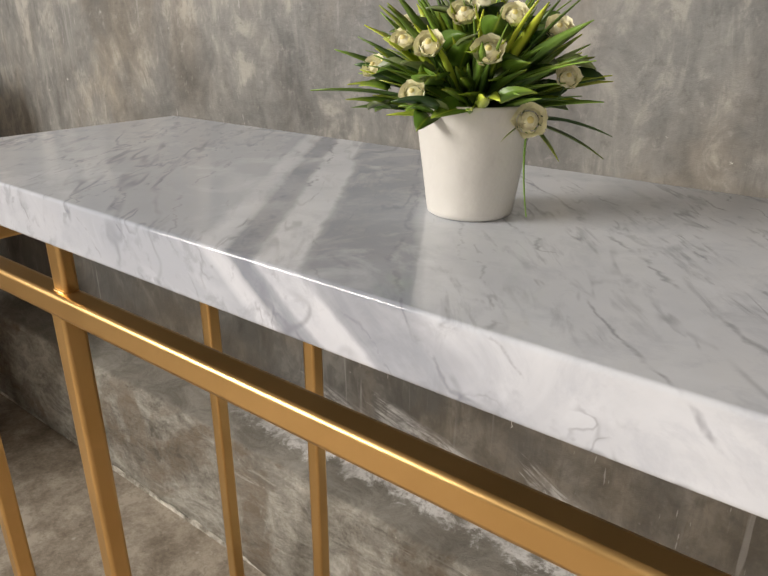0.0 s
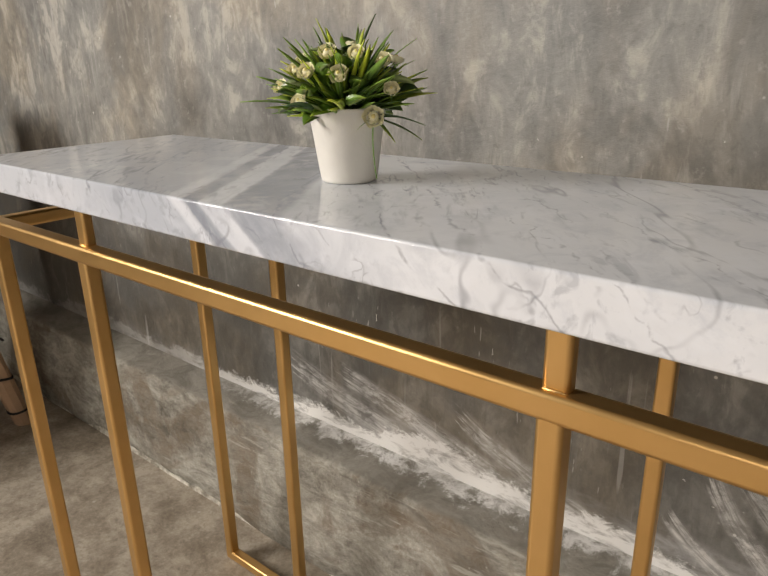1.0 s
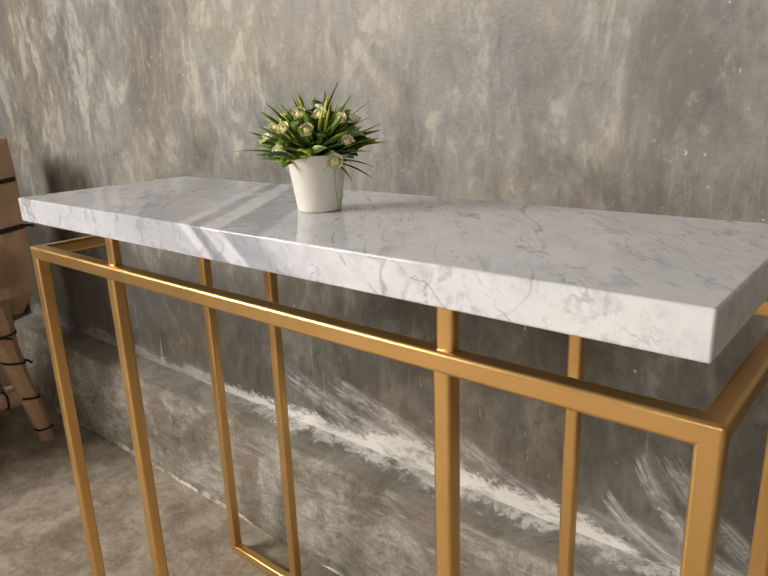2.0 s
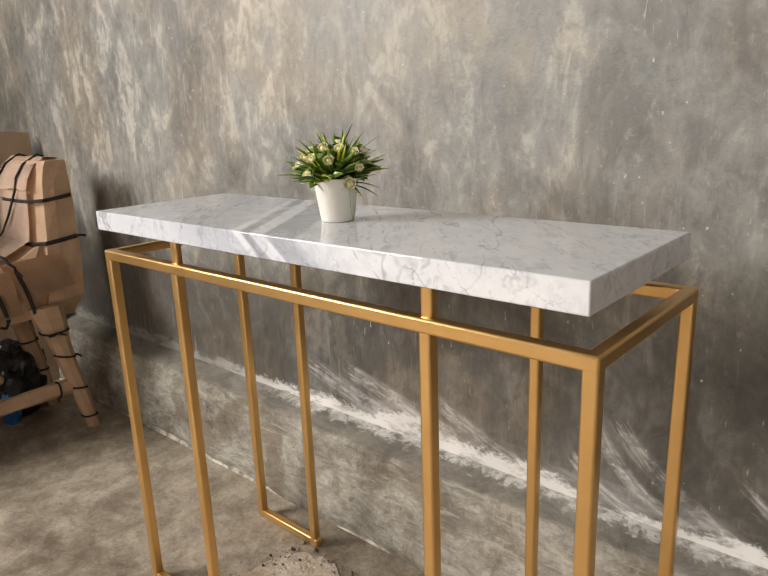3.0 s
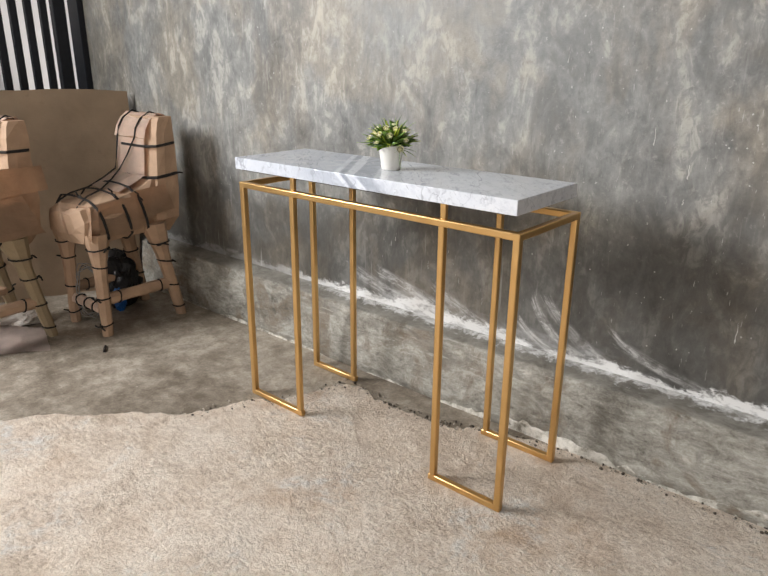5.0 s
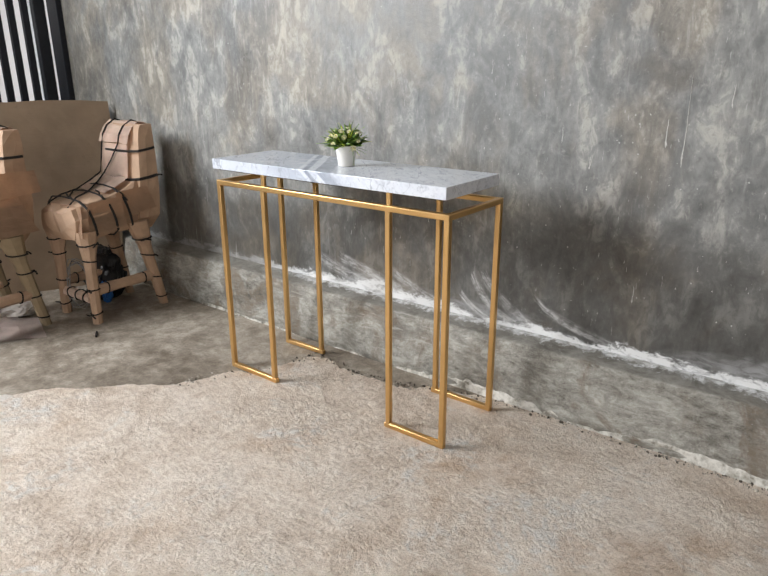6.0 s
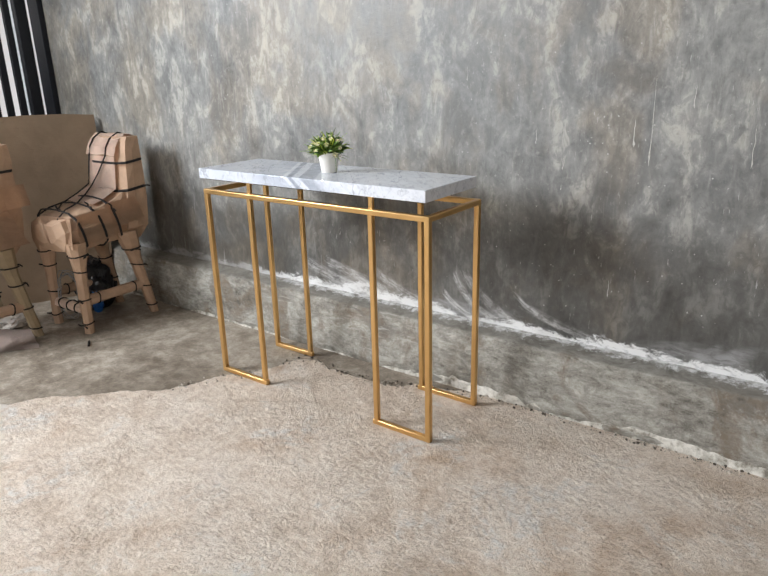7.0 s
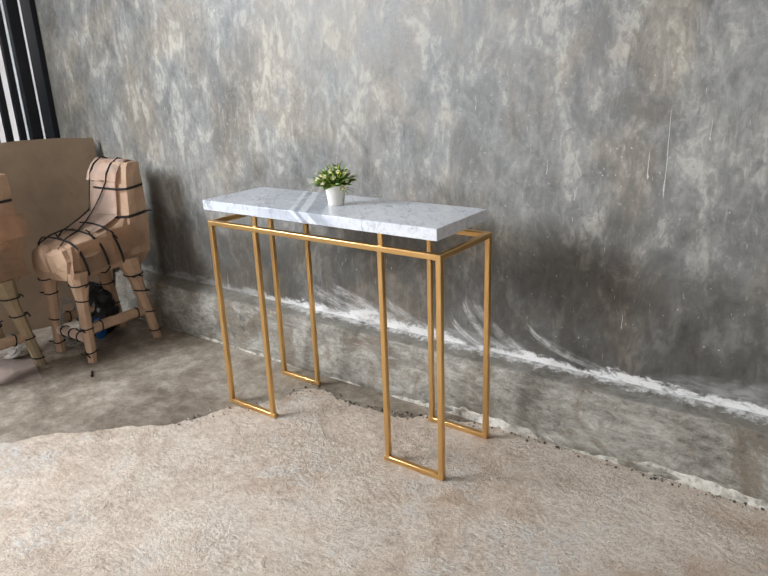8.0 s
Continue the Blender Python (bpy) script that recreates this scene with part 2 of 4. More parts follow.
def rough_floor_material():
    """Worn sandy concrete with exposed grains, scrapes, rusty and chalky stains."""
    m = Nodes("sandy_concrete")
    big = m.noise(1.5, 5, 0.6, 0.6)
    mid = m.noise(8, 7, 0.72, 0.5)
    blot = m.noise(23, 6, 0.72, 0.4)
    grain = m.noise(130, 4, 0.8)
    scrape = m.noise(20, 6, 0.72, 0.5, m.scaled(1.0, 0.45, 1, (0, 0, 28)))
    tone = m.math("ADD", m.math("ADD", m.math("MULTIPLY", big, 0.24), m.math("MULTIPLY", mid, 0.28)),
                  m.math("ADD", m.math("ADD", m.math("MULTIPLY", blot, 0.22), m.math("MULTIPLY", grain, 0.22)), m.math("MULTIPLY", scrape, 0.14)))
    col = m.ramp(tone, (0.41, (0.36, 0.272, 0.2)), (0.47, (0.55, 0.438, 0.336)), (0.52, (0.67, 0.555, 0.445)), (0.59, (0.80, 0.7, 0.59)))
    rust = m.span(m.noise(2.4, 5, 0.65, 0.7), 0.5, 0.68)
    col = m.mix(m.math("MULTIPLY", rust, m.ramp(mid, (0.38, 0.75), (0.6, 0.25))), col, (0.50, 0.345, 0.225))
    chalk = m.math("MULTIPLY", m.span(m.noise(3.1, 7, 0.75, 0.8), 0.53, 0.64), m.ramp(blot, (0.42, 0.1), (0.56, 0.8)))
    col = m.mix(chalk, col, (0.70, 0.675, 0.63))
    sand = m.noise(210, 3, 0.85)
    col = m.mix(m.ramp(sand, (0.34, 0.6), (0.46, 0.0)), col, (0.23, 0.17, 0.12))
    col = m.mix(m.ramp(sand, (0.57, 0.0), (0.7, 0.35)), col, (0.82, 0.76, 0.66))
    scuff = m.noise(34, 4, 0.65, 0.4, m.scaled(0.3, 1.6, 1, (0, 0, 40)))
    col = m.mix(m.math("MULTIPLY", m.ramp(scuff, (0.59, 0.0), (0.66, 0.5)), m.span(mid, 0.45, 0.58)), col, (0.74, 0.69, 0.61))
    agg = m.noise(58, 5, 0.78, 0.2)
    col = m.mix(m.ramp(agg, (0.3, 0.55), (0.45, 0.0)), col, (0.25, 0.19, 0.135))
    col = m.mix(m.ramp(agg, (0.57, 0.0), (0.72, 0.35)), col, (0.76, 0.70, 0.61))
    pits = m.math("MULTIPLY", m.ramp(m.voronoi(48), (0.04, 0.6), (0.14, 0.0)), m.span(m.noise(7, 4, 0.7), 0.52, 0.62))
    col = m.mix(pits, col, (0.2, 0.165, 0.13))
    height = m.math("ADD", m.math("ADD", m.math("MULTIPLY", grain, 0.35), m.math("MULTIPLY", sand, 0.16)), m.math("ADD", m.math("MULTIPLY", mid, 0.5), m.math("MULTIPLY", blot, 0.5)))
    height = m.math("SUBTRACT", height, m.math("MULTIPLY", pits, 0.3))
    lumps = m.noise(46, 6, 0.72, 0.3)
    worn = m.span(m.noise(3.4, 3, 0.6), 0.4, 0.6)
    height = m.math("ADD", height, m.math("MULTIPLY", lumps, m.math("ADD", 0.5, m.math("MULTIPLY", worn, 0.9))))
    col = m.mix(m.math("MULTIPLY", m.ramp(lumps, (0.34, 0.3), (0.44, 0.0)), m.math("ADD", 0.25, m.math("MULTIPLY", worn, 0.75))), col, (0.3, 0.24, 0.185))
    col = m.mix(m.math("MULTIPLY", m.ramp(lumps, (0.57, 0.0), (0.67, 0.22)), worn), col, (0.74, 0.68, 0.6))
    return m.done(col, 0.8, bump=height, depth=0.018, strength=0.7)


def smooth_floor_material():
    # darker than its own tone: part of the chairs' shade put into the colour
    m = Nodes("smooth_grey_screed")
    big = m.noise(2.3, 5, 0.6, 0.8)
    mid = m.noise(13, 7, 0.7, 0.3)
    grain = m.noise(140, 4, 0.75)
    tone = m.math("ADD", m.math("MULTIPLY", big, 0.42), m.math("ADD", m.math("MULTIPLY", mid, 0.4), m.math("MULTIPLY", grain, 0.18)))
    col = m.ramp(tone, (0.41, (0.15, 0.12, 0.088)), (0.5, (0.29, 0.245, 0.192)), (0.59, (0.48, 0.425, 0.35)))
    col = m.mix(m.ramp(m.noise(11, 5, 0.75), (0.66, 0.0), (0.72, 0.55)), col, (0.42, 0.4, 0.36))
    col = m.mix(m.ramp(m.noise(60, 5, 0.75, 0.3), (0.33, 0.5), (0.46, 0.0)), col, (0.15, 0.12, 0.09))
    col = m.mix(m.math("MULTIPLY", m.ramp(m.voronoi(22), (0.05, 0.6), (0.1, 0.0)), m.span(m.noise(4, 3), 0.5, 0.6)), col, (0.6, 0.56, 0.5))
    return m.done(col, m.ramp(tone, (0.3, 0.5), (0.7, 0.72)), bump=m.math("ADD", mid, m.math("MULTIPLY", grain, 0.3)), depth=0.004, strength=0.4)


def marble_material():
    """Polished white marble: slanted grey bands, dark broken veins, warm clouds."""
    m = Nodes("banded_white_marble")
    x, y, z = m.xyz()
    u = m.math("ADD", m.math("ADD", m.math("MULTIPLY", x, 0.831), m.math("MULTIPLY", y, 0.559)), m.math("MULTIPLY", m.math("SUBTRACT", z, 0.85), 1.1))
    wob = m.math("MULTIPLY", m.math("SUBTRACT", m.noise(9, 5, 0.65, 0.6), 0.5), 0.022)
    u = m.math("ADD", u, wob)
    f = m.math("DIVIDE", m.math("ADD", u, 0.5), 1.0)
    white, grey, mid = (0.675, 0.68, 0.69), (0.26, 0.275, 0.305), (0.46, 0.474, 0.498)
    col = m.ramp(f, (0.0, (0.609, 0.609, 0.609)), (0.15, (0.557, 0.566, 0.579)), (0.26, (0.574, 0.583, 0.596)), (0.32, mid), (0.405, (0.435, 0.452, 0.479)), (0.422, (0.435, 0.452, 0.479)),
                 (0.428, white), (0.440, (0.644, 0.648, 0.661)), (0.445, grey), (0.46, grey), (0.465, white), (0.489, white), (0.493, grey),
                 (0.548, (0.31, 0.324, 0.35)), (0.554, (0.56, 0.568, 0.58)), (0.60, (0.635, 0.639, 0.644)), (0.78, (0.679, 0.674, 0.666)), (1.0, (0.661, 0.652, 0.639)))
    cloud = m.noise(6.5, 6, 0.65, 1.0)
    col = m.mix(m.ramp(cloud, (0.35, 0.4), (0.6, 0.0)), col, (0.50, 0.515, 0.54))
    col = m.mix(m.ramp(m.noise(15, 5, 0.6, 0.8), (0.52, 0.0), (0.7, 0.5)), col, (0.73, 0.735, 0.74))

    col = m.mix(m.ramp(m.noise(26, 6, 0.7, 0.5), (0.5, 0.0), (0.68, 0.5)), col, (0.43, 0.445, 0.475))
    warp = m.math("ADD", m.math("MULTIPLY", m.math("SUBTRACT", m.noise(8, 4, 0.6, 0.6), 0.5), 0.07), m.math("MULTIPLY", m.math("SUBTRACT", m.noise(55, 3, 0.6), 0.5), 0.012))
    for k, (deg, off, thick, dark) in enumerate(((43, 0.123, 0.0022, 0.8), (46, 0.171, 0.0028, 0.7), (38, 0.262, 0.0022, 0.65), (50, 0.325, 0.002, 0.5), (41, 0.40, 0.0022, 0.55),
                                                 (30, 0.036, 0.003, 0.75), (33, -0.045, 0.0028, 0.8), (36, -0.105, 0.0018, 0.5), (28, -0.2, 0.0018, 0.5), (40, -0.32, 0.002, 0.45), (35, 0.075, 0.002, 0.5),
                                                 (48, 0.21, 0.0016, 0.6), (44, 0.295, 0.0016, 0.6), (47, 0.37, 0.0018, 0.5), (34, -0.15, 0.002, 0.6), (31, -0.26, 0.0018, 0.55), (29, 0.0, 0.0016, 0.5))):
        c, sn = math.cos(radians(deg)), math.sin(radians(deg))
        d = m.math("ADD", m.math("MULTIPLY", x, c), m.math("MULTIPLY", y, sn))
        d = m.math("ADD", d, m.math("ADD", m.math("MULTIPLY", m.math("SUBTRACT", z, 0.85), 0.9), warp))
        line = m.math("SUBTRACT", 1.0, m.span(m.math("ABSOLUTE", m.math("SUBTRACT", d, off)), 0.0, thick))
        broken = m.span(m.noise(21 + 4 * k, 4, 0.65), 0.44, 0.58)
        col = m.mix(m.math("MULTIPLY", m.math("MULTIPLY", line, broken), dark * 0.8), col, (0.22, 0.225, 0.25))
    a = radians(-52)
    c = m.node("ShaderNodeCombineXYZ")
    m.put(c.inputs[0], m.math("MULTIPLY", m.math("ADD", m.math("MULTIPLY", x, math.cos(a)), m.math("MULTIPLY", y, math.sin(a))), 0.24))
    m.put(c.inputs[1], m.math("SUBTRACT", m.math("MULTIPLY", y, math.cos(a)), m.math("MULTIPLY", x, math.sin(a))))
    m.put(c.inputs[2], m.math("MULTIPLY", z, 0.7))
    dash = m.math("MULTIPLY", m.ramp(m.noise(85, 4, 0.6, 0.5, c.outputs[0]), (0.54, 0.0), (0.65, 0.9)), m.span(m.noise(9, 4, 0.6, 0.5), 0.38, 0.56))
    col = m.mix(m.math("MULTIPLY", dash, 0.55), col, (0.31, 0.32, 0.345))
    # fine wandering veins where the stone has healed
    for scale, squeeze, thin, lo, hi, dark in ((5.5, 0.22, 0.010, 0.42, 0.6, 0.5), (12.0, 0.25, 0.014, 0.5, 0.64, 0.42), (24.0, 0.24, 0.018, 0.53, 0.66, 0.35)):
        q = m.node("ShaderNodeVectorMath")
        q.operation = "MULTIPLY"
        m.put(q.inputs[0], c.outputs[0])
        q.inputs[1].default_value = (squeeze / 0.24, 1.0, 1.0)
        ridge = m.math("ABSOLUTE", m.math("SUBTRACT", m.noise(scale, 4, 0.55, 0.2, q.outputs[0]), 0.5))
        vein = m.math("MULTIPLY", m.math("SUBTRACT", 1.0, m.span(ridge, 0.0, thin)), m.span(m.noise(scale * 1.3, 3, 0.6), lo, hi))
        col = m.mix(m.math("MULTIPLY", vein, dark), col, (0.17, 0.175, 0.2))
    col = m.mix(1.0, col, (1.10, 1.145, 1.22), "MULTIPLY")
    return m.done(col, m.ramp(cloud, (0.3, 0.05), (0.7, 0.09)), bump=m.noise(30, 3), depth=0.0005, strength=0.05)


def gold_material():
    m = Nodes("satin_gold_paint")
    n = m.noise(14, 4, 0.6)
    fleck = m.noise(900, 2, 0.6)
    col = m.ramp(n, (0.3, (0.70, 0.435, 0.17)), (0.7, (0.77, 0.49, 0.205)))
    return m.done(col, m.ramp(n, (0.3, 0.31), (0.7, 0.38)), 0.93, bump=fleck, depth=0.0002, strength=0.15)


def cardboard_material(name, base, spread=0.12):
    m = Nodes(name)
    n = m.noise(7, 5, 0.6, 0.4)
    flute = m.noise(40, 3, 0.6, 0.2, m.scaled(0.5, 0.5, 6))
    lo = tuple(c * (1 - spread * 1.6) for c in base)
    hi = tuple(min(1, c * (1 + spread * 1.6)) for c in base)
    col = m.ramp(n, (0.3, lo), (0.7, hi))
    col = m.mix(m.math("MULTIPLY", m.ramp(m.noise(30, 5, 0.7), (0.6, 0.0), (0.75, 0.4)), 1.0), col, tuple(c * 0.6 for c in base))
    return m.done(col, 0.75, bump=m.math("ADD", m.noise(12, 4), m.math("MULTIPLY", flute, 0.3)), depth=0.006, strength=0.5)


def plain_material(name, colour, rough, metal=0.0, scale=40.0, depth=0.001, vary=0.15, **extra):
    m = Nodes(name)
    n = m.noise(scale, 4, 0.6)
    col = m.ramp(n, (0.3, tuple(c * (1 - vary) for c in colour)), (0.7, tuple(min(1, c * (1 + vary)) for c in colour)))
    return m.done(col, rough, metal, bump=n, depth=depth, strength=0.3, **extra)


def leaf_material(name, root, tip):
    """Plastic leaf: dark at the root, pale or yellow towards the tip, tone varied leaf by leaf."""
    m = Nodes(name)
    x, y, z = m.xyz()
    along = m.math("ADD", y, m.math("MULTIPLY", m.math("SUBTRACT", m.random(), 0.5), 0.05))
    col = m.mix(m.span(along, 0.02, 0.085), root, tip)
    rib = m.math("SUBTRACT", 1.0, m.span(m.math("ABSOLUTE", x), 0.0, 0.0009))
    col = m.mix(m.math("MULTIPLY", rib, 0.35), col, tip)
    hs = m.node("ShaderNodeHueSaturation")
    m.put(hs.inputs["Color"], col)
    m.put(hs.inputs["Value"], m.math("ADD", 0.75, m.math("MULTIPLY", m.random(), 1.0)))
    return m.done(hs.outputs[0], 0.38, bump=m.noise(300, 2), depth=0.0006, strength=0.3, Subsurface_Weight=0.0)


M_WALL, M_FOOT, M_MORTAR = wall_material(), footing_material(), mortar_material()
M_ROUGH, M_SCREED = rough_floor_material(), smooth_floor_material()
M_MARBLE, M_GOLD = marble_material(), gold_material()
M_CARD = cardboard_material("brown_wrapping_card", (0.46, 0.305, 0.2))
# pale card; part of the light on fronts and tops put into its colour
M_CARD_PALE = cardboard_material("pale_lit_card", (0.70, 0.535, 0.425))
M_CARD_SCRAP = cardboard_material("faded_card_scrap", (0.5, 0.41, 0.36))
M_CARD_DULL = cardboard_material("dull_card_sheet", (0.43, 0.315, 0.21), 0.06)
M_CARD_OLIVE = cardboard_material("greyish_card_tube", (0.34, 0.26, 0.16))
M_STRAP = plain_material("black_rubber_strap", (0.016, 0.012, 0.010), 0.8)
M_BOARD = plain_material("dark_added_board", (0.05, 0.038, 0.027), 0.85, scale=20)
M_STEEL = plain_material("black_painted_steel", (0.012, 0.014, 0.02), 0.4, 0.3)
M_PLASTER = plain_material("grey_plaster", (0.16, 0.152, 0.14), 0.85, scale=3, vary=0.2)
M_CEIL = plain_material("dull_ceiling_board", (0.2, 0.192, 0.18), 0.9, scale=2)
M_WHITEWALL = plain_material("whitewashed_masonry", (0.8, 0.8, 0.8), 0.8, scale=4, vary=0.06)
M_GROUND = plain_material("yard_paving", (0.32, 0.31, 0.29), 0.9, scale=5, vary=0.25)
M_POT = plain_material("matt_white_plastic", (0.80, 0.775, 0.72), 0.48, scale=30, vary=0.03, depth=0.006)
M_MOSS = plain_material("dark_foam", (0.03, 0.04, 0.015), 0.9, scale=80)
M_PETAL = plain_material("cream_petal", (0.95, 0.88, 0.63), 0.55, scale=120, vary=0.12)
M_PETAL_IN = plain_material("yellow_cream_petal", (0.86, 0.74, 0.30), 0.55, scale=120, vary=0.12)
M_LEAF = leaf_material("dark_green_leaf", (0.028, 0.075, 0.016), (0.17, 0.29, 0.045))
M_LEAF_LIME = leaf_material("lime_tipped_leaf", (0.085, 0.17, 0.02), (0.5, 0.58, 0.07))
M_LEAF_PALE = leaf_material("pale_green_leaf", (0.16, 0.21, 0.08), (0.42, 0.47, 0.24))
M_BLUE = plain_material("blue_plastic", (0.02, 0.13, 0.42), 0.35)
M_BLACKBAG = plain_material("black_plastic_bag", (0.012, 0.012, 0.014), 0.3, scale=25, depth=0.01)
M_WIRE = plain_material("grey_wire", (0.3, 0.29, 0.27), 0.5)
M_PAPER = plain_material("crumpled_pale_paper", (0.6, 0.55, 0.5), 0.8, scale=30, depth=0.006)


# ---- mesh helpers ----
def mesh_of(name, bm, material, smooth=False):
    me = bpy.data.meshes.new(name)
    bm.normal_update()
    bm.to_mesh(me)
    bm.free()
    me.materials.append(material)
    for p in me.polygons:
        p.use_smooth = max(abs(c) for c in p.normal) < 0.999 if smooth == "edges" else smooth
    return me


def part(name, bm, material, parent=None, label="", smooth=False):
    ob = new(name, mesh_of(name, bm, material, smooth))
    ob.parent = parent
    if label:
        ob["label"] = label
    return ob


def thing(name, label, category, at=(0, 0, 0), group=""):
    ob = new(name)
    ob.empty_display_size = 0.1
    ob.location = at
    return tagged(ob, label, category, group)


def box(x0, x1, y0, y1, z0, z1, bevel=0.0, segments=2):
    bm = bmesh.new()
    bmesh.ops.create_cube(bm, size=1)
    for v in bm.verts:
        v.co = Vector(((x0 + x1) / 2 + v.co.x * (x1 - x0), (y0 + y1) / 2 + v.co.y * (y1 - y0), (z0 + z1) / 2 + v.co.z * (z1 - z0)))
    if bevel:
        bmesh.ops.bevel(bm, geom=bm.edges[:], offset=bevel, segments=segments, affect="EDGES", profile=0.6)
    return bm


def loft(rings, cap=True):
    """A skin through rings of equally many points."""
    bm = bmesh.new()
    rows = [[bm.verts.new(p) for p in r] for r in rings]
    n = len(rows[0])
    for a, b in zip(rows, rows[1:]):
        for i in range(n):
            bm.faces.new((a[i], a[(i + 1) % n], b[(i + 1) % n], b[i]))
    if cap:
        bm.faces.new(rows[0][::-1])
        bm.faces.new(rows[-1])
    bmesh.ops.recalc_face_normals(bm, faces=bm.faces[:])
    return bm


def tube(points, radius, sides=6, taper=1.0):
    """A round cord along points."""
    pts = [Vector(p) for p in points]
    rings = []
    for i, p in enumerate(pts):
        d = (pts[min(i + 1, len(pts) - 1)] - pts[max(i - 1, 0)]).normalized()
        a = d.cross(Vector((0.13, 0.21, 0.97))).normalized()
        b = d.cross(a)
        r = radius * (1 + (taper - 1) * i / (len(pts) - 1))
        rings.append([p + r * (math.cos(k) * a + math.sin(k) * b) for k in (2 * math.pi * j / sides for j in range(sides))])
    return loft(rings)


def bez(p0, p1, p2, n=8):
    p0, p1, p2 = Vector(p0), Vector(p1), Vector(p2)
    return [(1 - t) ** 2 * p0 + 2 * t * (1 - t) * p1 + t * t * p2 for t in (i / n for i in range(n + 1))]


def structure(name, bm, material, label, smooth=False):
    return tagged(part(name, bm, material, None, "", smooth), label, "", "", "structure")


# ---- the place: bare cement hall with a barred gate ----
WALL_Y, GATE_X, EAST_X, FRONT_Y, CEIL_Z = 0.512, -2.48, 4.2, -5.0, 3.4
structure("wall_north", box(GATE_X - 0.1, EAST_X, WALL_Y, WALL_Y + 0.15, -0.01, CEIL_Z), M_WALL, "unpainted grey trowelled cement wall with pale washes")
structure("wall_east", box(EAST_X, EAST_X + 0.15, FRONT_Y, WALL_Y + 0.15, -0.01, CEIL_Z), M_PLASTER, "plain grey plastered wall")
structure("ceiling", box(GATE_X - 0.4, EAST_X + 0.15, FRONT_Y - 0.15, WALL_Y + 0.15, CEIL_Z, CEIL_Z + 0.12), M_CEIL, "plain dull ceiling")


# unseen wall, its opening set where the front fill lamp stands
def wall_with_opening():
    bm = bmesh.new()
    for x0, x1, z0, z1 in ((GATE_X, 0.7, 0, CEIL_Z), (3.8, EAST_X, 0, CEIL_Z), (0.7, 3.8, 0, 0.9), (0.7, 3.8, 2.9, CEIL_Z)):
        b = box(x0, x1, FRONT_Y - 0.15, FRONT_Y, z0 - 0.01, z1)
        me = bpy.data.meshes.new("piece")
        b.to_mesh(me)
        b.free()
        bm.from_mesh(me)
    return bm


structure("wall_south", wall_with_opening(), M_PLASTER, "unseen grey plastered wall added opposite, with a wide opening for the fill lamp")


def wall_west():
    """An unseen wall beside the gate, added to block fill light, with one high opening."""
    bm = bmesh.new()
    for y0, y1, z0, z1 in ((FRONT_Y, -3.45, 0, CEIL_Z), (-1.46, -0.58, 0, CEIL_Z), (-3.45, -1.46, 0, 1.5), (-3.45, -1.46, 2.85, CEIL_Z)):
        b = box(GATE_X - 0.12, GATE_X, y0, y1, z0 - 0.01, z1)
        me = bpy.data.meshes.new("piece")
        b.to_mesh(me)
        b.free()
        bm.from_mesh(me)
    return bm


structure("wall_west", wall_west(), M_PLASTER, "unseen grey plastered wall added beside the gate, with a high opening")
# out of view; closes the space above the gate against fill light
structure("lintel", box(GATE_X - 0.1, GATE_X, -0.58, WALL_Y, 2.42, CEIL_Z), M_PLASTER, "unseen grey plastered lintel added over the gate")


def footing():
    """The sloping cement upstand at the foot of the wall, a little uneven along its length."""
    profile = [(0.60, -0.02), (0.400, -0.02), (0.402, 0.03), (0.409, 0.09), (0.419, 0.15), (0.430, 0.205), (0.435, 0.226), (0.441, 0.233), (0.485, 0.243), (0.52, 0.254), (0.6, 0.255)]
    rings = []
    n = 150
    for i in range(n + 1):
        x = GATE_X + 0.02 + (EAST_X - GATE_X - 0.02) * i / n
        ring = []
        for k, (y, z) in enumerate(profile):
            w = noise.noise(Vector((x * 2.3, k * 0.35, 1.7))) * 0.006 + noise.noise(Vector((x * 9, k * 0.9, 4.1))) * 0.0025
            ring.append((x, y + (w if 0 < k < 9 else 0), z + (0.5 * w if 3 < k < 10 else 0)))
        rings.append(ring)
    return loft(rings)


structure("footing", footing(), M_FOOT, "rough sloping cement footing along the wall", True)


def mortar_bead():
    """A pale ragged run of mortar where footing and floor meet."""
    rings = []
    n = 420
    for i in range(n + 1):
        x = GATE_X + 0.03 + (EAST_X - GATE_X - 0.05) * i / n
        a = noise.noise(Vector((x * 4, 0.3, 0))) * 0.012 + noise.noise(Vector((x * 21, 2.2, 0))) * 0.006 + noise.noise(Vector((x * 60, 2.2, 7))) * 0.003
        b = noise.noise(Vector((x * 5, 9.3, 0))) * 0.012 + noise.noise(Vector((x * 26, 5.1, 0))) * 0.006
        fade = min(1, max(0.15, 0.45 + 0.85 * x)) * (0.75 + 0.9 * noise.noise(Vector((x * 2.1, 4, 4))))
        out, up = 0.397 - 0.9 * max(-0.004, a) * fade, 0.003 + max(0.0, 0.042 * fade + 2.4 * b * (0.5 + fade))
        rings.append([(x, 0.43, -0.012), (x, out, -0.012), (x, out + 0.003, 0.004 + 0.2 * up), (x, 0.401, 0.75 * up), (x, 0.406, up), (x, 0.43, up)])
    return loft(rings)


structure("mortar_bead", mortar_bead(), M_MORTAR, "pale ragged mortar along the foot of the wall")

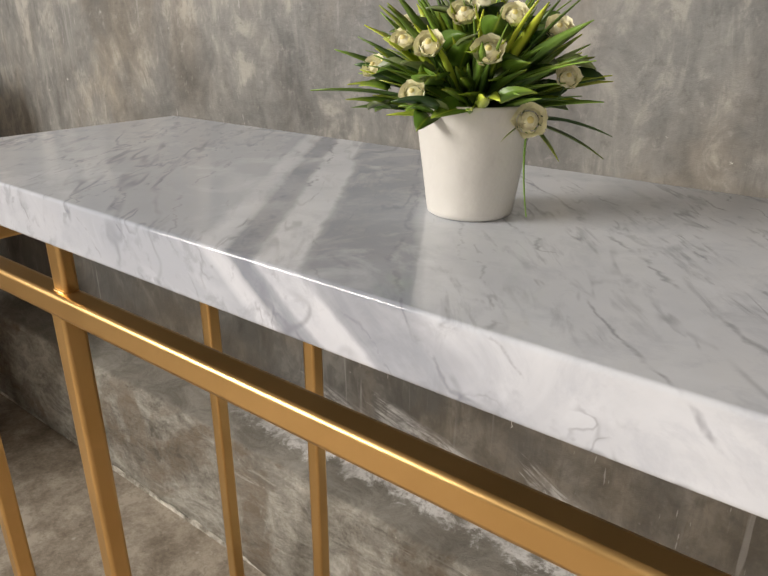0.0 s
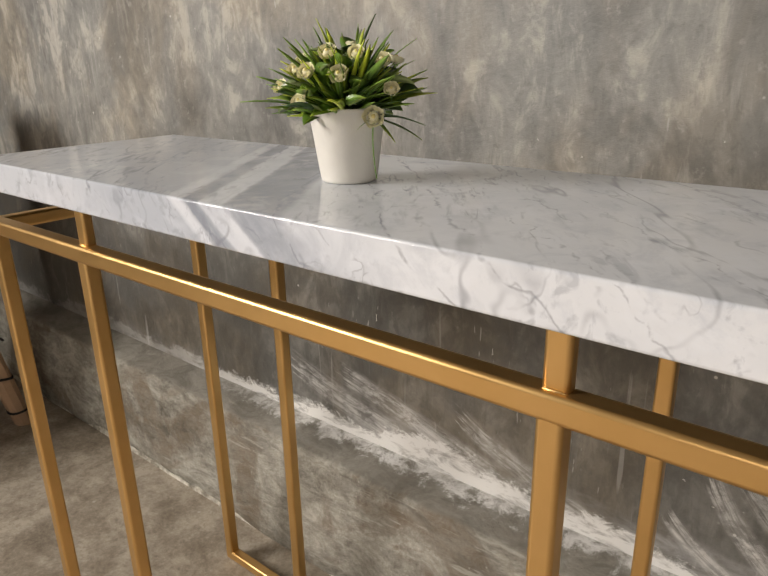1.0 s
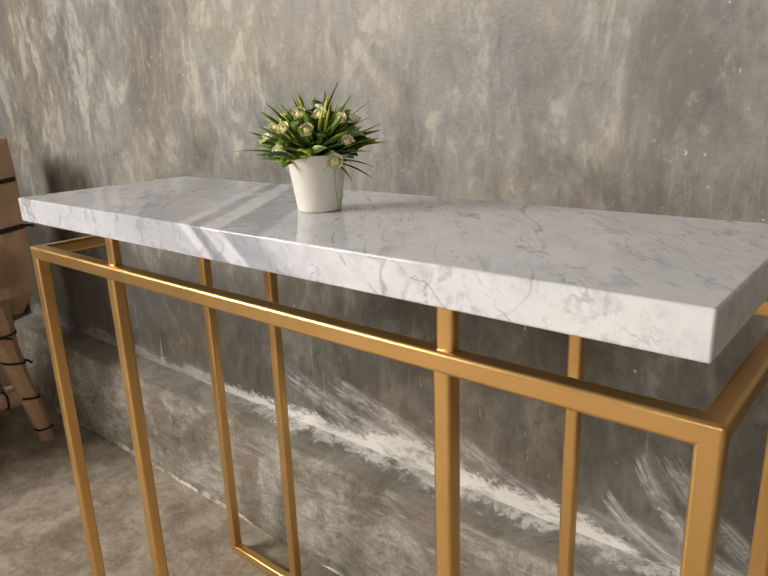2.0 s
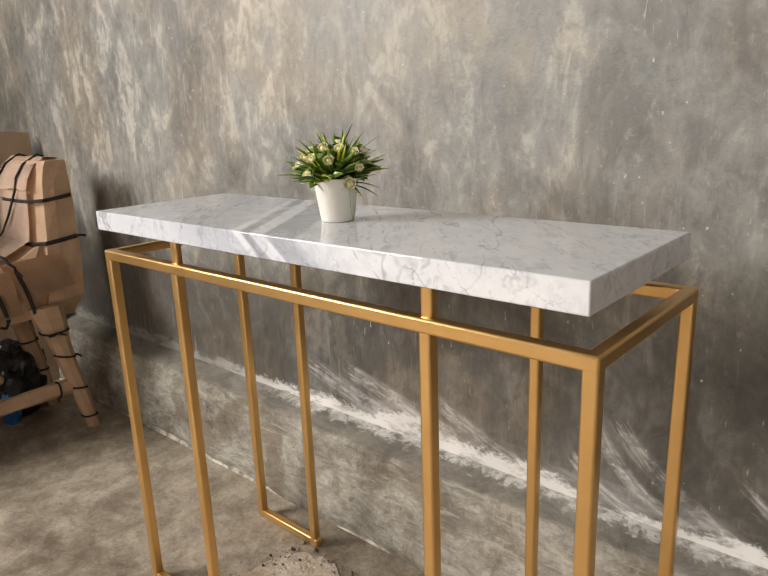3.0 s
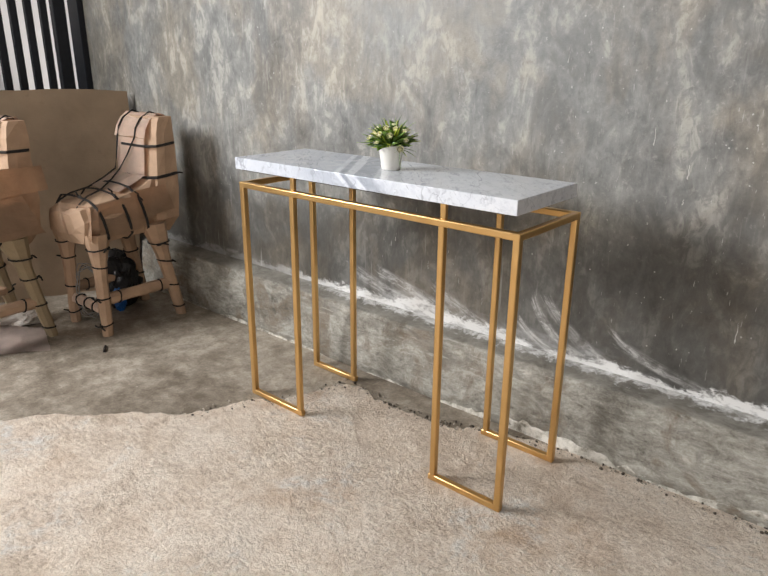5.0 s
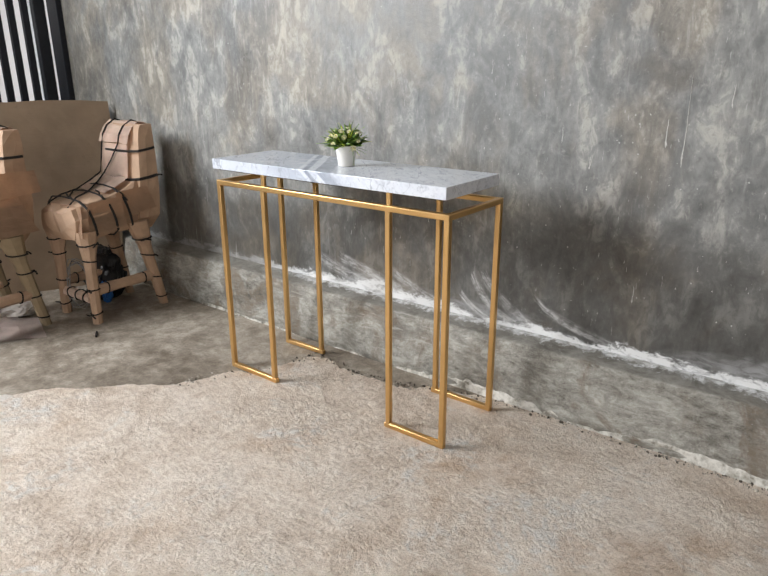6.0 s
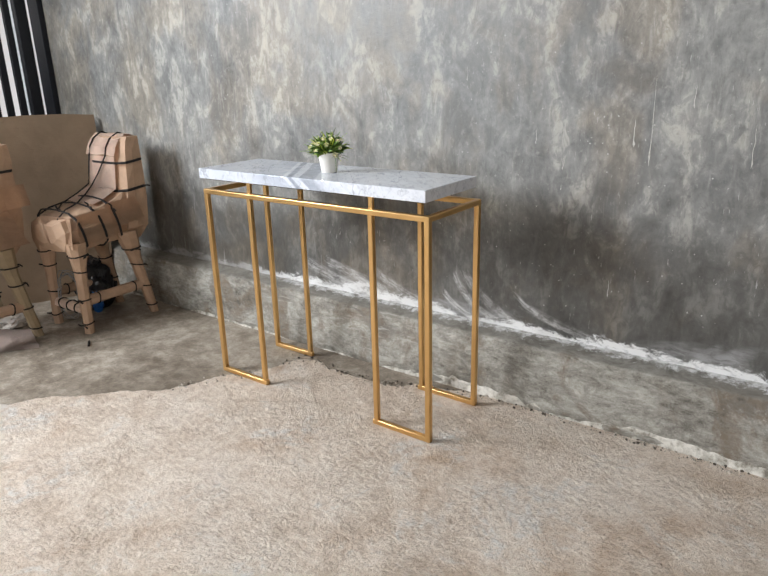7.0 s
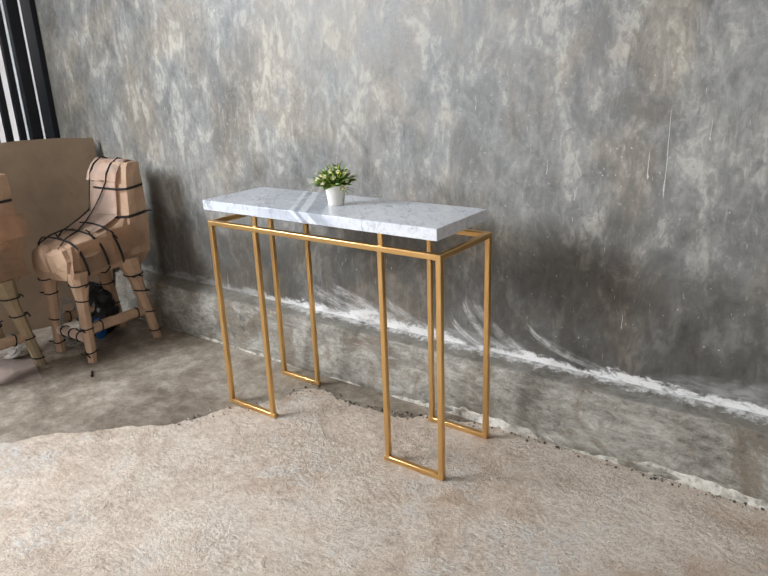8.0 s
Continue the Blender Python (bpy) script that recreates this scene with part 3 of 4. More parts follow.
# floor: smooth grey screed below, a sandy topping a few millimetres thick broken off along a ragged line
structure("floor", box(GATE_X - 0.1, EAST_X, FRONT_Y, WALL_Y, -0.16, -0.003), M_SCREED, "smooth grey cement screed floor, darkened for shade near the chairs")


def topping():
    line = [(-1.5, -1.7), (-1.2, -1.1), (-1.01, -0.70), (-0.92, -0.57), (-0.79, -0.456), (-0.67, -0.332), (-0.58, -0.26), (-0.52, -0.163), (-0.487, -0.04), (-0.415, -0.01), (-0.348, 0.157), (-0.335, 0.262), (-0.237, 0.282), (-0.138, 0.255), (-0.04, 0.253), (0.09, 0.263), (0.177, 0.275), (0.245, 0.34), (0.51, 0.405), (0.75, 0.41)]
    pts = []
    for (xa, ya), (xb, yb) in zip(line, line[1:]):
        for i in range(16):
            s = i / 16
            p = Vector((xa + (xb - xa) * s, ya + (yb - ya) * s, 0))
            w = noise.noise(p * 9) * 0.016 + noise.noise(p * 23) * 0.014 + noise.noise(p * 61) * 0.009
            pts.append((p.x + w * 0.5, p.y - w))
    pts += [(0.78, 0.415), (EAST_X - 0.01, 0.415), (EAST_X - 0.01, FRONT_Y + 0.01), (-1.5, FRONT_Y + 0.01)]
    bm = bmesh.new()
    top = [bm.verts.new((x, y, 0.0)) for x, y in pts]
    low = [bm.verts.new((x - 0.009, y + 0.009, -0.0045)) for x, y in pts]
    face = bm.faces.new(top)
    for i in range(len(pts)):
        j = (i + 1) % len(pts)
        bm.faces.new((top[i], low[i], low[j], top[j]))
    bmesh.ops.recalc_face_normals(bm, faces=bm.faces[:])
    bmesh.ops.triangulate(bm, faces=[f for f in bm.faces if len(f.verts) > 4])
    return bm


structure("floor_topping", topping(), M_ROUGH, "worn sandy concrete floor topping with a broken edge")


# ---- gate of black steel bars and the yard beyond it ----
def gate():
    g = thing("barred_gate", "black painted steel gate of upright bars beside the cement wall", "gate", (GATE_X, 0, 0))
    part("gate_post", box(-0.06, 0.05, WALL_Y - 0.034, WALL_Y - 0.002, 0, 2.4, 0.004), M_STEEL, g)
    part("gate_rail", box(-0.02, 0.02, -0.53, WALL_Y - 0.036, 2.34, 2.4, 0.003), M_STEEL, g)
    part("gate_rail", box(-0.02, 0.02, -0.53, WALL_Y - 0.036, 0.06, 0.12, 0.003), M_STEEL, g)
    bar = mesh_of("bar", box(-0.012, 0.012, -0.018, 0.018, 0.121, 2.339, 0.002, 1), M_STEEL)
    part("bar", box(-0.02, 0.02, 0.362, 0.428, 0.121, 2.339, 0.003, 1), M_STEEL, g)
    for i in range(11):
        b = new("bar", bar)
        b.parent = g
        b.location = (0, 0.3175 - 0.075 * i, 0)
    part("gate_post", box(-0.045, 0.045, -0.578, -0.53, 0, 2.4, 0.004), M_STEEL, g)
    return g


gate()
structure("ground", box(-60, GATE_X - 0.1, -40, 40, -0.2, -0.06), M_GROUND, "grey paved yard outside")
structure("yard_wall", box(-4.7, -4.5, -7, 6, -0.06, 3.2, 0.01), M_WHITEWALL, "tall whitewashed masonry wall across the yard")
structure("yard_pillar", box(-3.3, -3.12, 0.74, 0.9, -0.06, 2.6, 0.01), M_WHITEWALL, "pale square masonry pillar outside the gate")


# ---- console table ----
def console_table():
    t = thing("console_table", "console table, banded white marble top on gold painted steel legs", "table", (0, 0, 0))
    part("tabletop", box(-0.538, 0.504, -0.004, 0.311, 0.8135, 0.8515, 0.0028, 4), M_MARBLE, t, "polished white marble slab with slanted grey bands", "edges")
    # unseen board, added so the rail tops reflect something dark
    part("added_board", box(-0.523, 0.489, 0.011, 0.296, 0.8085, 0.8137, 0.001, 1), M_BOARD, t, "unseen dark board added under the slab to darken the rails' reflections")
    w, bv = 0.0196, 0.0036
    x0, x1, y0, y1, zt = -0.519, 0.518, -0.0075, 0.3216, 0.7745
    part("rail", box(x0, x1, y0, y0 + w, zt - w, zt, bv), M_GOLD, t, "", "edges")
    part("rail", box(x0, x1, y1 - w, y1, zt - w, zt, bv), M_GOLD, t, "", "edges")
    part("rail", box(x0 + 0.0003, x0 + w - 0.0003, y0 + 0.006, y1 - 0.006, zt - w + 0.0003, zt - 0.0003, bv), M_GOLD, t, "", "edges")
    part("rail", box(x1 - w + 0.0003, x1 - 0.0003, y0 + 0.006, y1 - 0.006, zt - w + 0.0003, zt - 0.0003, bv), M_GOLD, t, "", "edges")

    def weld(x, y, z, wx, wy, wz):
        bm = bmesh.new()
        bmesh.ops.create_uvsphere(bm, u_segments=14, v_segments=8, radius=1)
        for v in bm.verts:
            k = 1 + 0.25 * noise.noise(v.co * 2.3 + Vector((x * 40, y * 30, z)))
            v.co = Vector((x + v.co.x * wx, y + v.co.y * wy * k, z + v.co.z * wz * k))
        part("weld_bead", bm, M_GOLD, t, "", True)

    d = 0.0007
    for ya, inner in ((y0, (-0.2805, 0.2825)), (y1 - w, (-0.3185, 0.2685))):
        for xa in (x0, x1 - w):
            part("leg", box(xa + 0.0002, xa + w - 0.0002, ya + 0.0002, ya + w - 0.0002, 0.0, zt - 0.006, bv), M_GOLD, t, "", "edges")
        for side, xa in enumerate(inner):
            part("leg", box(xa + d, xa + w - d, ya + d, ya + w - d, w * 0.5, zt - 0.006, bv), M_GOLD, t, "", "edges")
            front, top = (0.0065, 0.8165) if ya == y0 else (0.003, 0.8132)
            part("riser", box(xa + d, xa + w - d, ya + front, ya + w - d, zt - 0.008, top, bv), M_GOLD, t, "", "edges")
            weld(xa + w / 2, ya + front, zt, 0.0088, 0.0017, 0.0015)
            end = xa - 0.005 if side else xa + w + 0.005
            weld(xa + (0.0005 if side else w - 0.0005), ya + w / 2, w, 0.0016, 0.008, 0.0018)
            lo, hi = (end, x1 - 0.006) if side else (x0 + 0.006, end)
            part("foot_bar", box(lo, hi, ya + 0.0005, ya + w - 0.0005, 0.0, w * 0.98, bv), M_GOLD, t, "", "edges")
    return t


console_table()


# ---- potted artificial plant ----
def turned(profile, sides=48):
    return loft([[(r * math.cos(2 * math.pi * k / sides), r * math.sin(2 * math.pi * k / sides), z) for k in range(sides)] for r, z in profile])


def blade(length, width, bend, sides=7, round_tip=False):
    """One leaf lying along +y, arched and keeled, of real thickness."""
    bm = bmesh.new()
    rows = []
    for i in range(sides + 1):
        s = i / sides
        if round_tip:
            wd = width * math.sin(math.pi * (0.06 + 0.94 * s) ** 0.75) ** 0.7 if s < 1 else width * 0.05
        else:
            wd = width * (0.35 + 0.65 * math.sin(math.pi * min(1, s * 1.6) / 2)) * (1 - s ** 3.2) + 0.0002
        y, z = length * s, -bend * s * s
        k = 0.22 * wd
        rows.append([bm.verts.new(p) for p in ((-wd / 2, y, z + k), (0, y, z), (wd / 2, y, z + k), (0, y, z - 0.0006))])
    for a, b in zip(rows, rows[1:]):
        for i in range(4):
            bm.faces.new((a[i], a[(i + 1) % 4], b[(i + 1) % 4], b[i]))
    bm.faces.new(rows[0][::-1])
    bm.faces.new(rows[-1])
    bmesh.ops.recalc_face_normals(bm, faces=bm.faces[:])
    return bm


def rose_mesh():
    """A small half-open rose facing +z: overlapping petals laid over a dome, their rims flared."""
    bm = bmesh.new()
    bmesh.ops.create_uvsphere(bm, u_segments=10, v_segments=7, radius=0.0066, matrix=Matrix.Translation((0, 0, 0.0022)) @ Matrix.Diagonal((1, 1, 0.8, 1)))
    for ring, (count, r, lo, hi, wide, flare) in enumerate(((5, 0.0092, 58, 118, 50, 0.0042), (5, 0.0078, 42, 104, 48, 0.0026), (4, 0.006, 26, 92, 54, 0.0014))):
        for k in range(count):
            az = 2 * math.pi * k / count + ring * 0.6
            grid = []
            for i in range(6):
                row = []
                for j in range(6):
                    s, w = i / 5, (j / 5 - 0.5) * 2
                    pol = radians(hi + (lo - hi) * s + 16 * w * w * s)
                    a = az + radians(wide) * w * (0.75 + 0.35 * math.sin(math.pi * s))
                    rr = r + flare * s ** 3 + 0.0005 * w + 0.0004 * math.sin(7 * w + k)
                    row.append(bm.verts.new((rr * math.sin(pol) * math.cos(a), rr * math.sin(pol) * math.sin(a), 0.0025 + 0.68 * rr * math.cos(pol))))
                grid.append(row)
            for i in range(5):
                for j in range(5):
                    bm.faces.new((grid[i][j], grid[i][j + 1], grid[i + 1][j + 1], grid[i + 1][j]))
    return bm


def potted_plant():
    px, py, pz = -0.003, 0.149, 0.8517
    p = thing("potted_plant", "artificial plant with cream roses in a white plastic pot", "plant", (px, py, pz))
    prof = [(0.0, 0.0), (0.0245, 0.0), (0.0262, 0.0012), (0.0268, 0.004), (0.0312, 0.035), (0.0356, 0.0655), (0.036, 0.067), (0.0352, 0.0674), (0.0342, 0.066), (0.0335, 0.055), (0.0, 0.055)]
    part("pot", turned([(max(r * 1.05, 0.0003), z * 1.05) for r, z in prof]), M_POT, p, "tapered matt white plastic pot", True)
    part("foam", turned([(0.0005, 0.0552), (0.0325, 0.0552), (0.031, 0.061), (0.018, 0.066), (0.0005, 0.068)], 24), M_MOSS, p, "dark foam in the pot", True)
    rng = random.Random(11)
    long = [mesh_of("leaf", blade(l, w, b), mat, True) for l, w, b, mat in (
        (0.074, 0.0085, 0.012, M_LEAF), (0.064, 0.0078, 0.006, M_LEAF), (0.074, 0.008, 0.014, M_LEAF_LIME), (0.058, 0.0098, 0.005, M_LEAF_LIME), (0.07, 0.0066, 0.009, M_LEAF), (0.062, 0.009, 0.012, M_LEAF_LIME))]
    broad = [mesh_of("leaf", blade(l, w, b, 7, True), mat, True) for l, w, b, mat in ((0.026, 0.018, 0.005, M_LEAF), (0.022, 0.0155, 0.004, M_LEAF_PALE), (0.027, 0.018, 0.007, M_LEAF_LIME), (0.024, 0.017, 0.004, M_LEAF_LIME))]
    wisp = mesh_of("leaf", blade(0.098, 0.0022, 0.022), M_LEAF, True)

    def set_leaf(me, at, az, elev, twist=0.0, scale=1.0):
        ob = new("leaf", me)
        ob.parent = p
        ob.matrix_basis = Matrix.Translation(at) @ pose(0, 0, 0, 0, 0, az) @ pose(0, 0, 0, elev, twist, 0) @ Matrix.Scale(scale, 4)
        return ob

    for i in range(225):
        az, elev = rng.uniform(0, 360), 7 + 78 * rng.random() ** 0.95
        r = 0.02 * math.cos(radians(elev)) * rng.uniform(0.4, 1.2)
        a = radians(az)
        set_leaf(rng.choice(long), (-r * math.sin(a), r * math.cos(a), 0.062 + rng.uniform(-0.003, 0.012)), az, elev + rng.uniform(-3, 6), rng.uniform(-35, 35), rng.uniform(0.62, 1.14) * (1.0 + 0.12 * math.sin(radians(elev))))
    for i in range(14):
        set_leaf(wisp, (0, 0, 0.066), rng.uniform(0, 360), rng.uniform(8, 60), rng.uniform(-30, 30), rng.uniform(0.8, 1.15))
    for i in range(120):
        az, elev = rng.uniform(0, 360), rng.uniform(0, 75)
        d = rng.uniform(0.02, 0.06)
        a, e = radians(az), radians(elev)
        at = (-d * math.cos(e) * math.sin(a), d * math.cos(e) * math.cos(a), 0.064 + d * math.sin(e))
        set_leaf(rng.choice(broad), at, az + rng.uniform(-70, 70), elev * 0.5 + rng.uniform(-15, 35), rng.uniform(-40, 40), rng.uniform(0.7, 1.1))
    # roses on the crown, seen from the front and both sides
    rose = mesh_of("rose", rose_mesh(), M_PETAL, True)
    for az, elev, d, s in ((178, 38, 0.068, 1.0), (216, 34, 0.070, 1.05), (150, 40, 0.068, 0.95), (196, 58, 0.07, 1.0), (128, 22, 0.072, 0.9), (236, 52, 0.074, 0.9),
                           (258, 40, 0.08, 0.9), (262, 20, 0.072, 0.85), (110, 48, 0.07, 0.9), (170, 14, 0.06, 0.9), (60, 45, 0.07, 1.0), (0, 40, 0.07, 1.0), (310, 45, 0.072, 1.0), (20, 70, 0.07, 0.9)):
        a, e = radians(az), radians(elev)
        d *= 0.92
        at = Vector((-d * math.cos(e) * math.sin(a), d * math.cos(e) * math.cos(a), 0.064 + d * math.sin(e)))
        ob = new("rose", rose)
        ob.parent = p
        ob.matrix_basis = Matrix.Translation(at) @ (at.normalized() * 0.55 + (Vector((0.25, -0.7, 0.3)) if 100 < az < 270 else Vector((0, 0, 0.2)))).normalized().to_track_quat("Z", "Y").to_matrix().to_4x4() @ Matrix.Rotation(az, 4, "Z") @ Matrix.Scale(s * 0.72, 4)
        part("bud", tube([(0, 0, 0.002), (0, 0, 0.007), (0.0003, 0, 0.0086)], 0.0034, 9, 0.5), M_PETAL_IN, ob, "yellow heart", True)
        part("stem", tube([(0, 0, -0.03), (0, 0, -0.015), (0, 0, 0.001)], 0.0009, 5), M_LEAF, ob)
    # one sprig hangs over the rim
    sprig = Vector((0.0415, -0.0105, 0.0625))
    ob = new("rose", rose)
    ob.parent = p
    ob.matrix_basis = Matrix.Translation(sprig) @ Vector((0.62, -0.75, 0.3)).normalized().to_track_quat("Z", "Y").to_matrix().to_4x4() @ Matrix.Scale(0.85, 4)
    part("bud", tube([(0, 0, 0.002), (0, 0, 0.007), (0.0003, 0, 0.0086)], 0.0034, 9, 0.5), M_PETAL_IN, ob, "yellow heart", True)
    part("sprig", tube([(0.02, -0.004, 0.064), (0.034, -0.007, 0.071), (0.0415, -0.0105, 0.0625)], 0.0009, 5), M_LEAF, p)
    set_leaf(long[2], sprig, -62, -14, 10, 0.66)
    set_leaf(long[0], sprig + Vector((0.002, 0.002, 0.003)), -56, -4, -15, 0.62)
    set_leaf(long[3], sprig, -80, -48, 20, 0.52)
    set_leaf(long[2], sprig, 140, -24, 0, 0.26)
    part("tendril", tube(bez(sprig, sprig + Vector((-0.001, -0.003, -0.025)), sprig + Vector((0.006, -0.004, -0.055)), 8), 0.0008, 5, 0.5), M_LEAF_LIME, p)
    return p


potted_plant()


# ---- chairs wrapped in cardboard ----
def ring_at(cx, cy, cz, wx, wy, n=10, power=3.0, tilt=0.0, jit=0.0, rng=None, axis="z"):
    """A squarish ring about a centre, in the plane across the axis."""
    out = []
    for k in range(n):
        a = 2 * math.pi * (k + 0.5) / n
        c, s = math.cos(a), math.sin(a)
        f = (abs(c) ** power + abs(s) ** power) ** (-1 / power)
        j = 1 + (rng.uniform(-jit, jit) if rng else 0)
        u, v = wx * c * f * j, wy * s * f * j
        if axis == "z":
            out.append(Vector((cx + u, cy + v, cz + tilt * v)))
        elif axis == "y":
            out.append(Vector((cx + u, cy + tilt * v, cz + v)))
        else:
            out.append(Vector((cx + tilt * v, cy + u, cz + v)))
    return out


def strap_round(ring, parent, width=0.0042, off=0.002, knot=None, rng=None):
    """A flat rubber strap pulled round a ring of points, with a knot and two loose ends."""
    c = sum(ring, Vector()) / len(ring)
    nrm = (ring[0] - c).cross(ring[len(ring) // 4] - c).normalized()
    outer = [p + (p - c).normalized() * off for p in ring]
    bm = bmesh.new()
    rows = []
    for p in outer:
        o = (p - c).normalized()
        rows.append([bm.verts.new(q) for q in (p - nrm * width, p + o * 0.0025 - nrm * width * 0.6, p + o * 0.0025 + nrm * width * 0.6, p + nrm * width, p - o * 0.005)])
    for a, b in zip(rows, rows[1:] + rows[:1]):
        for i in range(5):
            bm.faces.new((a[i], a[(i + 1) % 5], b[(i + 1) % 5], b[i]))
    bmesh.ops.recalc_face_normals(bm, faces=bm.faces[:])
    s = part("strap", bm, M_STRAP, parent)
    if knot is not None:
        k = outer[knot % len(outer)]
        o = (k - c).normalized()
        for sgn in (-1, 1):
            side = o.cross(nrm) * sgn
            part("loose_end", tube([k - o * 0.004, k + o * 0.012 + side * 0.01, k + o * 0.014 + side * 0.026 + nrm * rng.uniform(-0.012, 0.012)], 0.0045, 5, 0.8), M_STRAP, s)
    return s


def wrapped_leg(top, foot, w0, w1, parent, rng, straps, material, name="leg"):
    top, foot = Vector(top), Vector(foot)
    rings = []
    for i in range(8):
        s = i / 7
        c = top.lerp(foot, s)
        w = w0 + (w1 - w0) * s + 0.025 * max(0.0, 1 - s / 0.3)
        rings.append(ring_at(c.x, c.y, c.z, w, w, 8, 3.2, 0, 0.07, rng))
    leg = part(name, loft(rings), material, parent)
    for s in straps:
        c = top.lerp(foot, s)
        w = (w0 + (w1 - w0) * s + 0.025 * max(0.0, 1 - s / 0.3)) * 1.03
        strap_round(ring_at(c.x, c.y, c.z, w, w, 12, 3.2, rng.uniform(-0.25, 0.25)), leg, 0.0036, 0.001, rng.randrange(12) if rng.random() < 0.7 else None, rng)
    return leg


def wrapped_bar(a, b, w, parent, rng, straps, material, name="stretcher"):
    a, b = Vector(a), Vector(b)
    axis = "x" if abs(b.x - a.x) > abs(b.y - a.y) else "y"
    rings = []
    for i in range(6):
        c = a.lerp(b, i / 5)
        rings.append(ring_at(c.x, c.y, c.z, w, w, 8, 3.0, 0, 0.08, rng, axis))
    bar = part(name, loft(rings), material, parent)
    for s in straps:
        c = a.lerp(b, s)
        strap_round(ring_at(c.x, c.y, c.z, w * 1.04, w * 1.04, 12, 3.0, rng.uniform(-0.3, 0.3), 0, None, axis), bar, 0.0036, 0.001, None, rng)
    return bar


def card_panel(corners, thick, material, parent, label="", sag=0.006, rng=None, name="card_flap"):
    """A stiff card panel over four corners, slightly warped, with torn, uneven edges."""
    a, b, c, d = [Vector(v) for v in corners]
    nrm = (b - a).cross(d - a).normalized()
    bm = bmesh.new()
    n = 6
    grid = []
    for i in range(n + 1):
        row = []
        for j in range(n + 1):
            u, v = i / n, j / n
            p = a.lerp(b, u).lerp(d.lerp(c, u), v)
            w = noise.noise(p * 14) * sag * 2 - sag * ((2 * u - 1) ** 2)
            if i in (0, n) or j in (0, n):
                p = p + (b - a) * rng.uniform(-0.012, 0.012) + (d - a) * rng.uniform(-0.012, 0.012)
            row.append(bm.verts.new(p + nrm * w))
        grid.append(row)
    for i in range(n):
        for j in range(n):
            bm.faces.new((grid[i][j], grid[i + 1][j], grid[i + 1][j + 1], grid[i][j + 1]))
    bmesh.ops.solidify(bm, geom=bm.faces[:], thickness=thick)
    bmesh.ops.recalc_face_normals(bm, faces=bm.faces[:])
    return part(name, bm, material, parent, label)


def bent_card(profile, x0, x1, thick, material, parent, label, rng):
    """A card bent over an edge: a strip of profile points (y, z) carried across x, with a slightly ragged rim."""
    bm = bmesh.new()
    grid = []
    for i in range(8):
        u = i / 7
        row = []
        for k, (y, z) in enumerate(profile):
            w = noise.noise(Vector((u * 3, k * 0.7, 2.0 + x0))) * 0.005
            e = rng.uniform(-0.003, 0.003) if k in (0, len(profile) - 1) or i in (0, 7) else 0
            row.append(bm.verts.new((x0 + (x1 - x0) * u + e, y - abs(w), z + w + e)))
        grid.append(row)
    for i in range(7):
        for k in range(len(profile) - 1):
            bm.faces.new((grid[i][k], grid[i][k + 1], grid[i + 1][k + 1], grid[i + 1][k]))
    bmesh.ops.solidify(bm, geom=bm.faces[:], thickness=thick)
    bmesh.ops.recalc_face_normals(bm, faces=bm.faces[:])
    return part("card_flap", bm, material, parent, label)


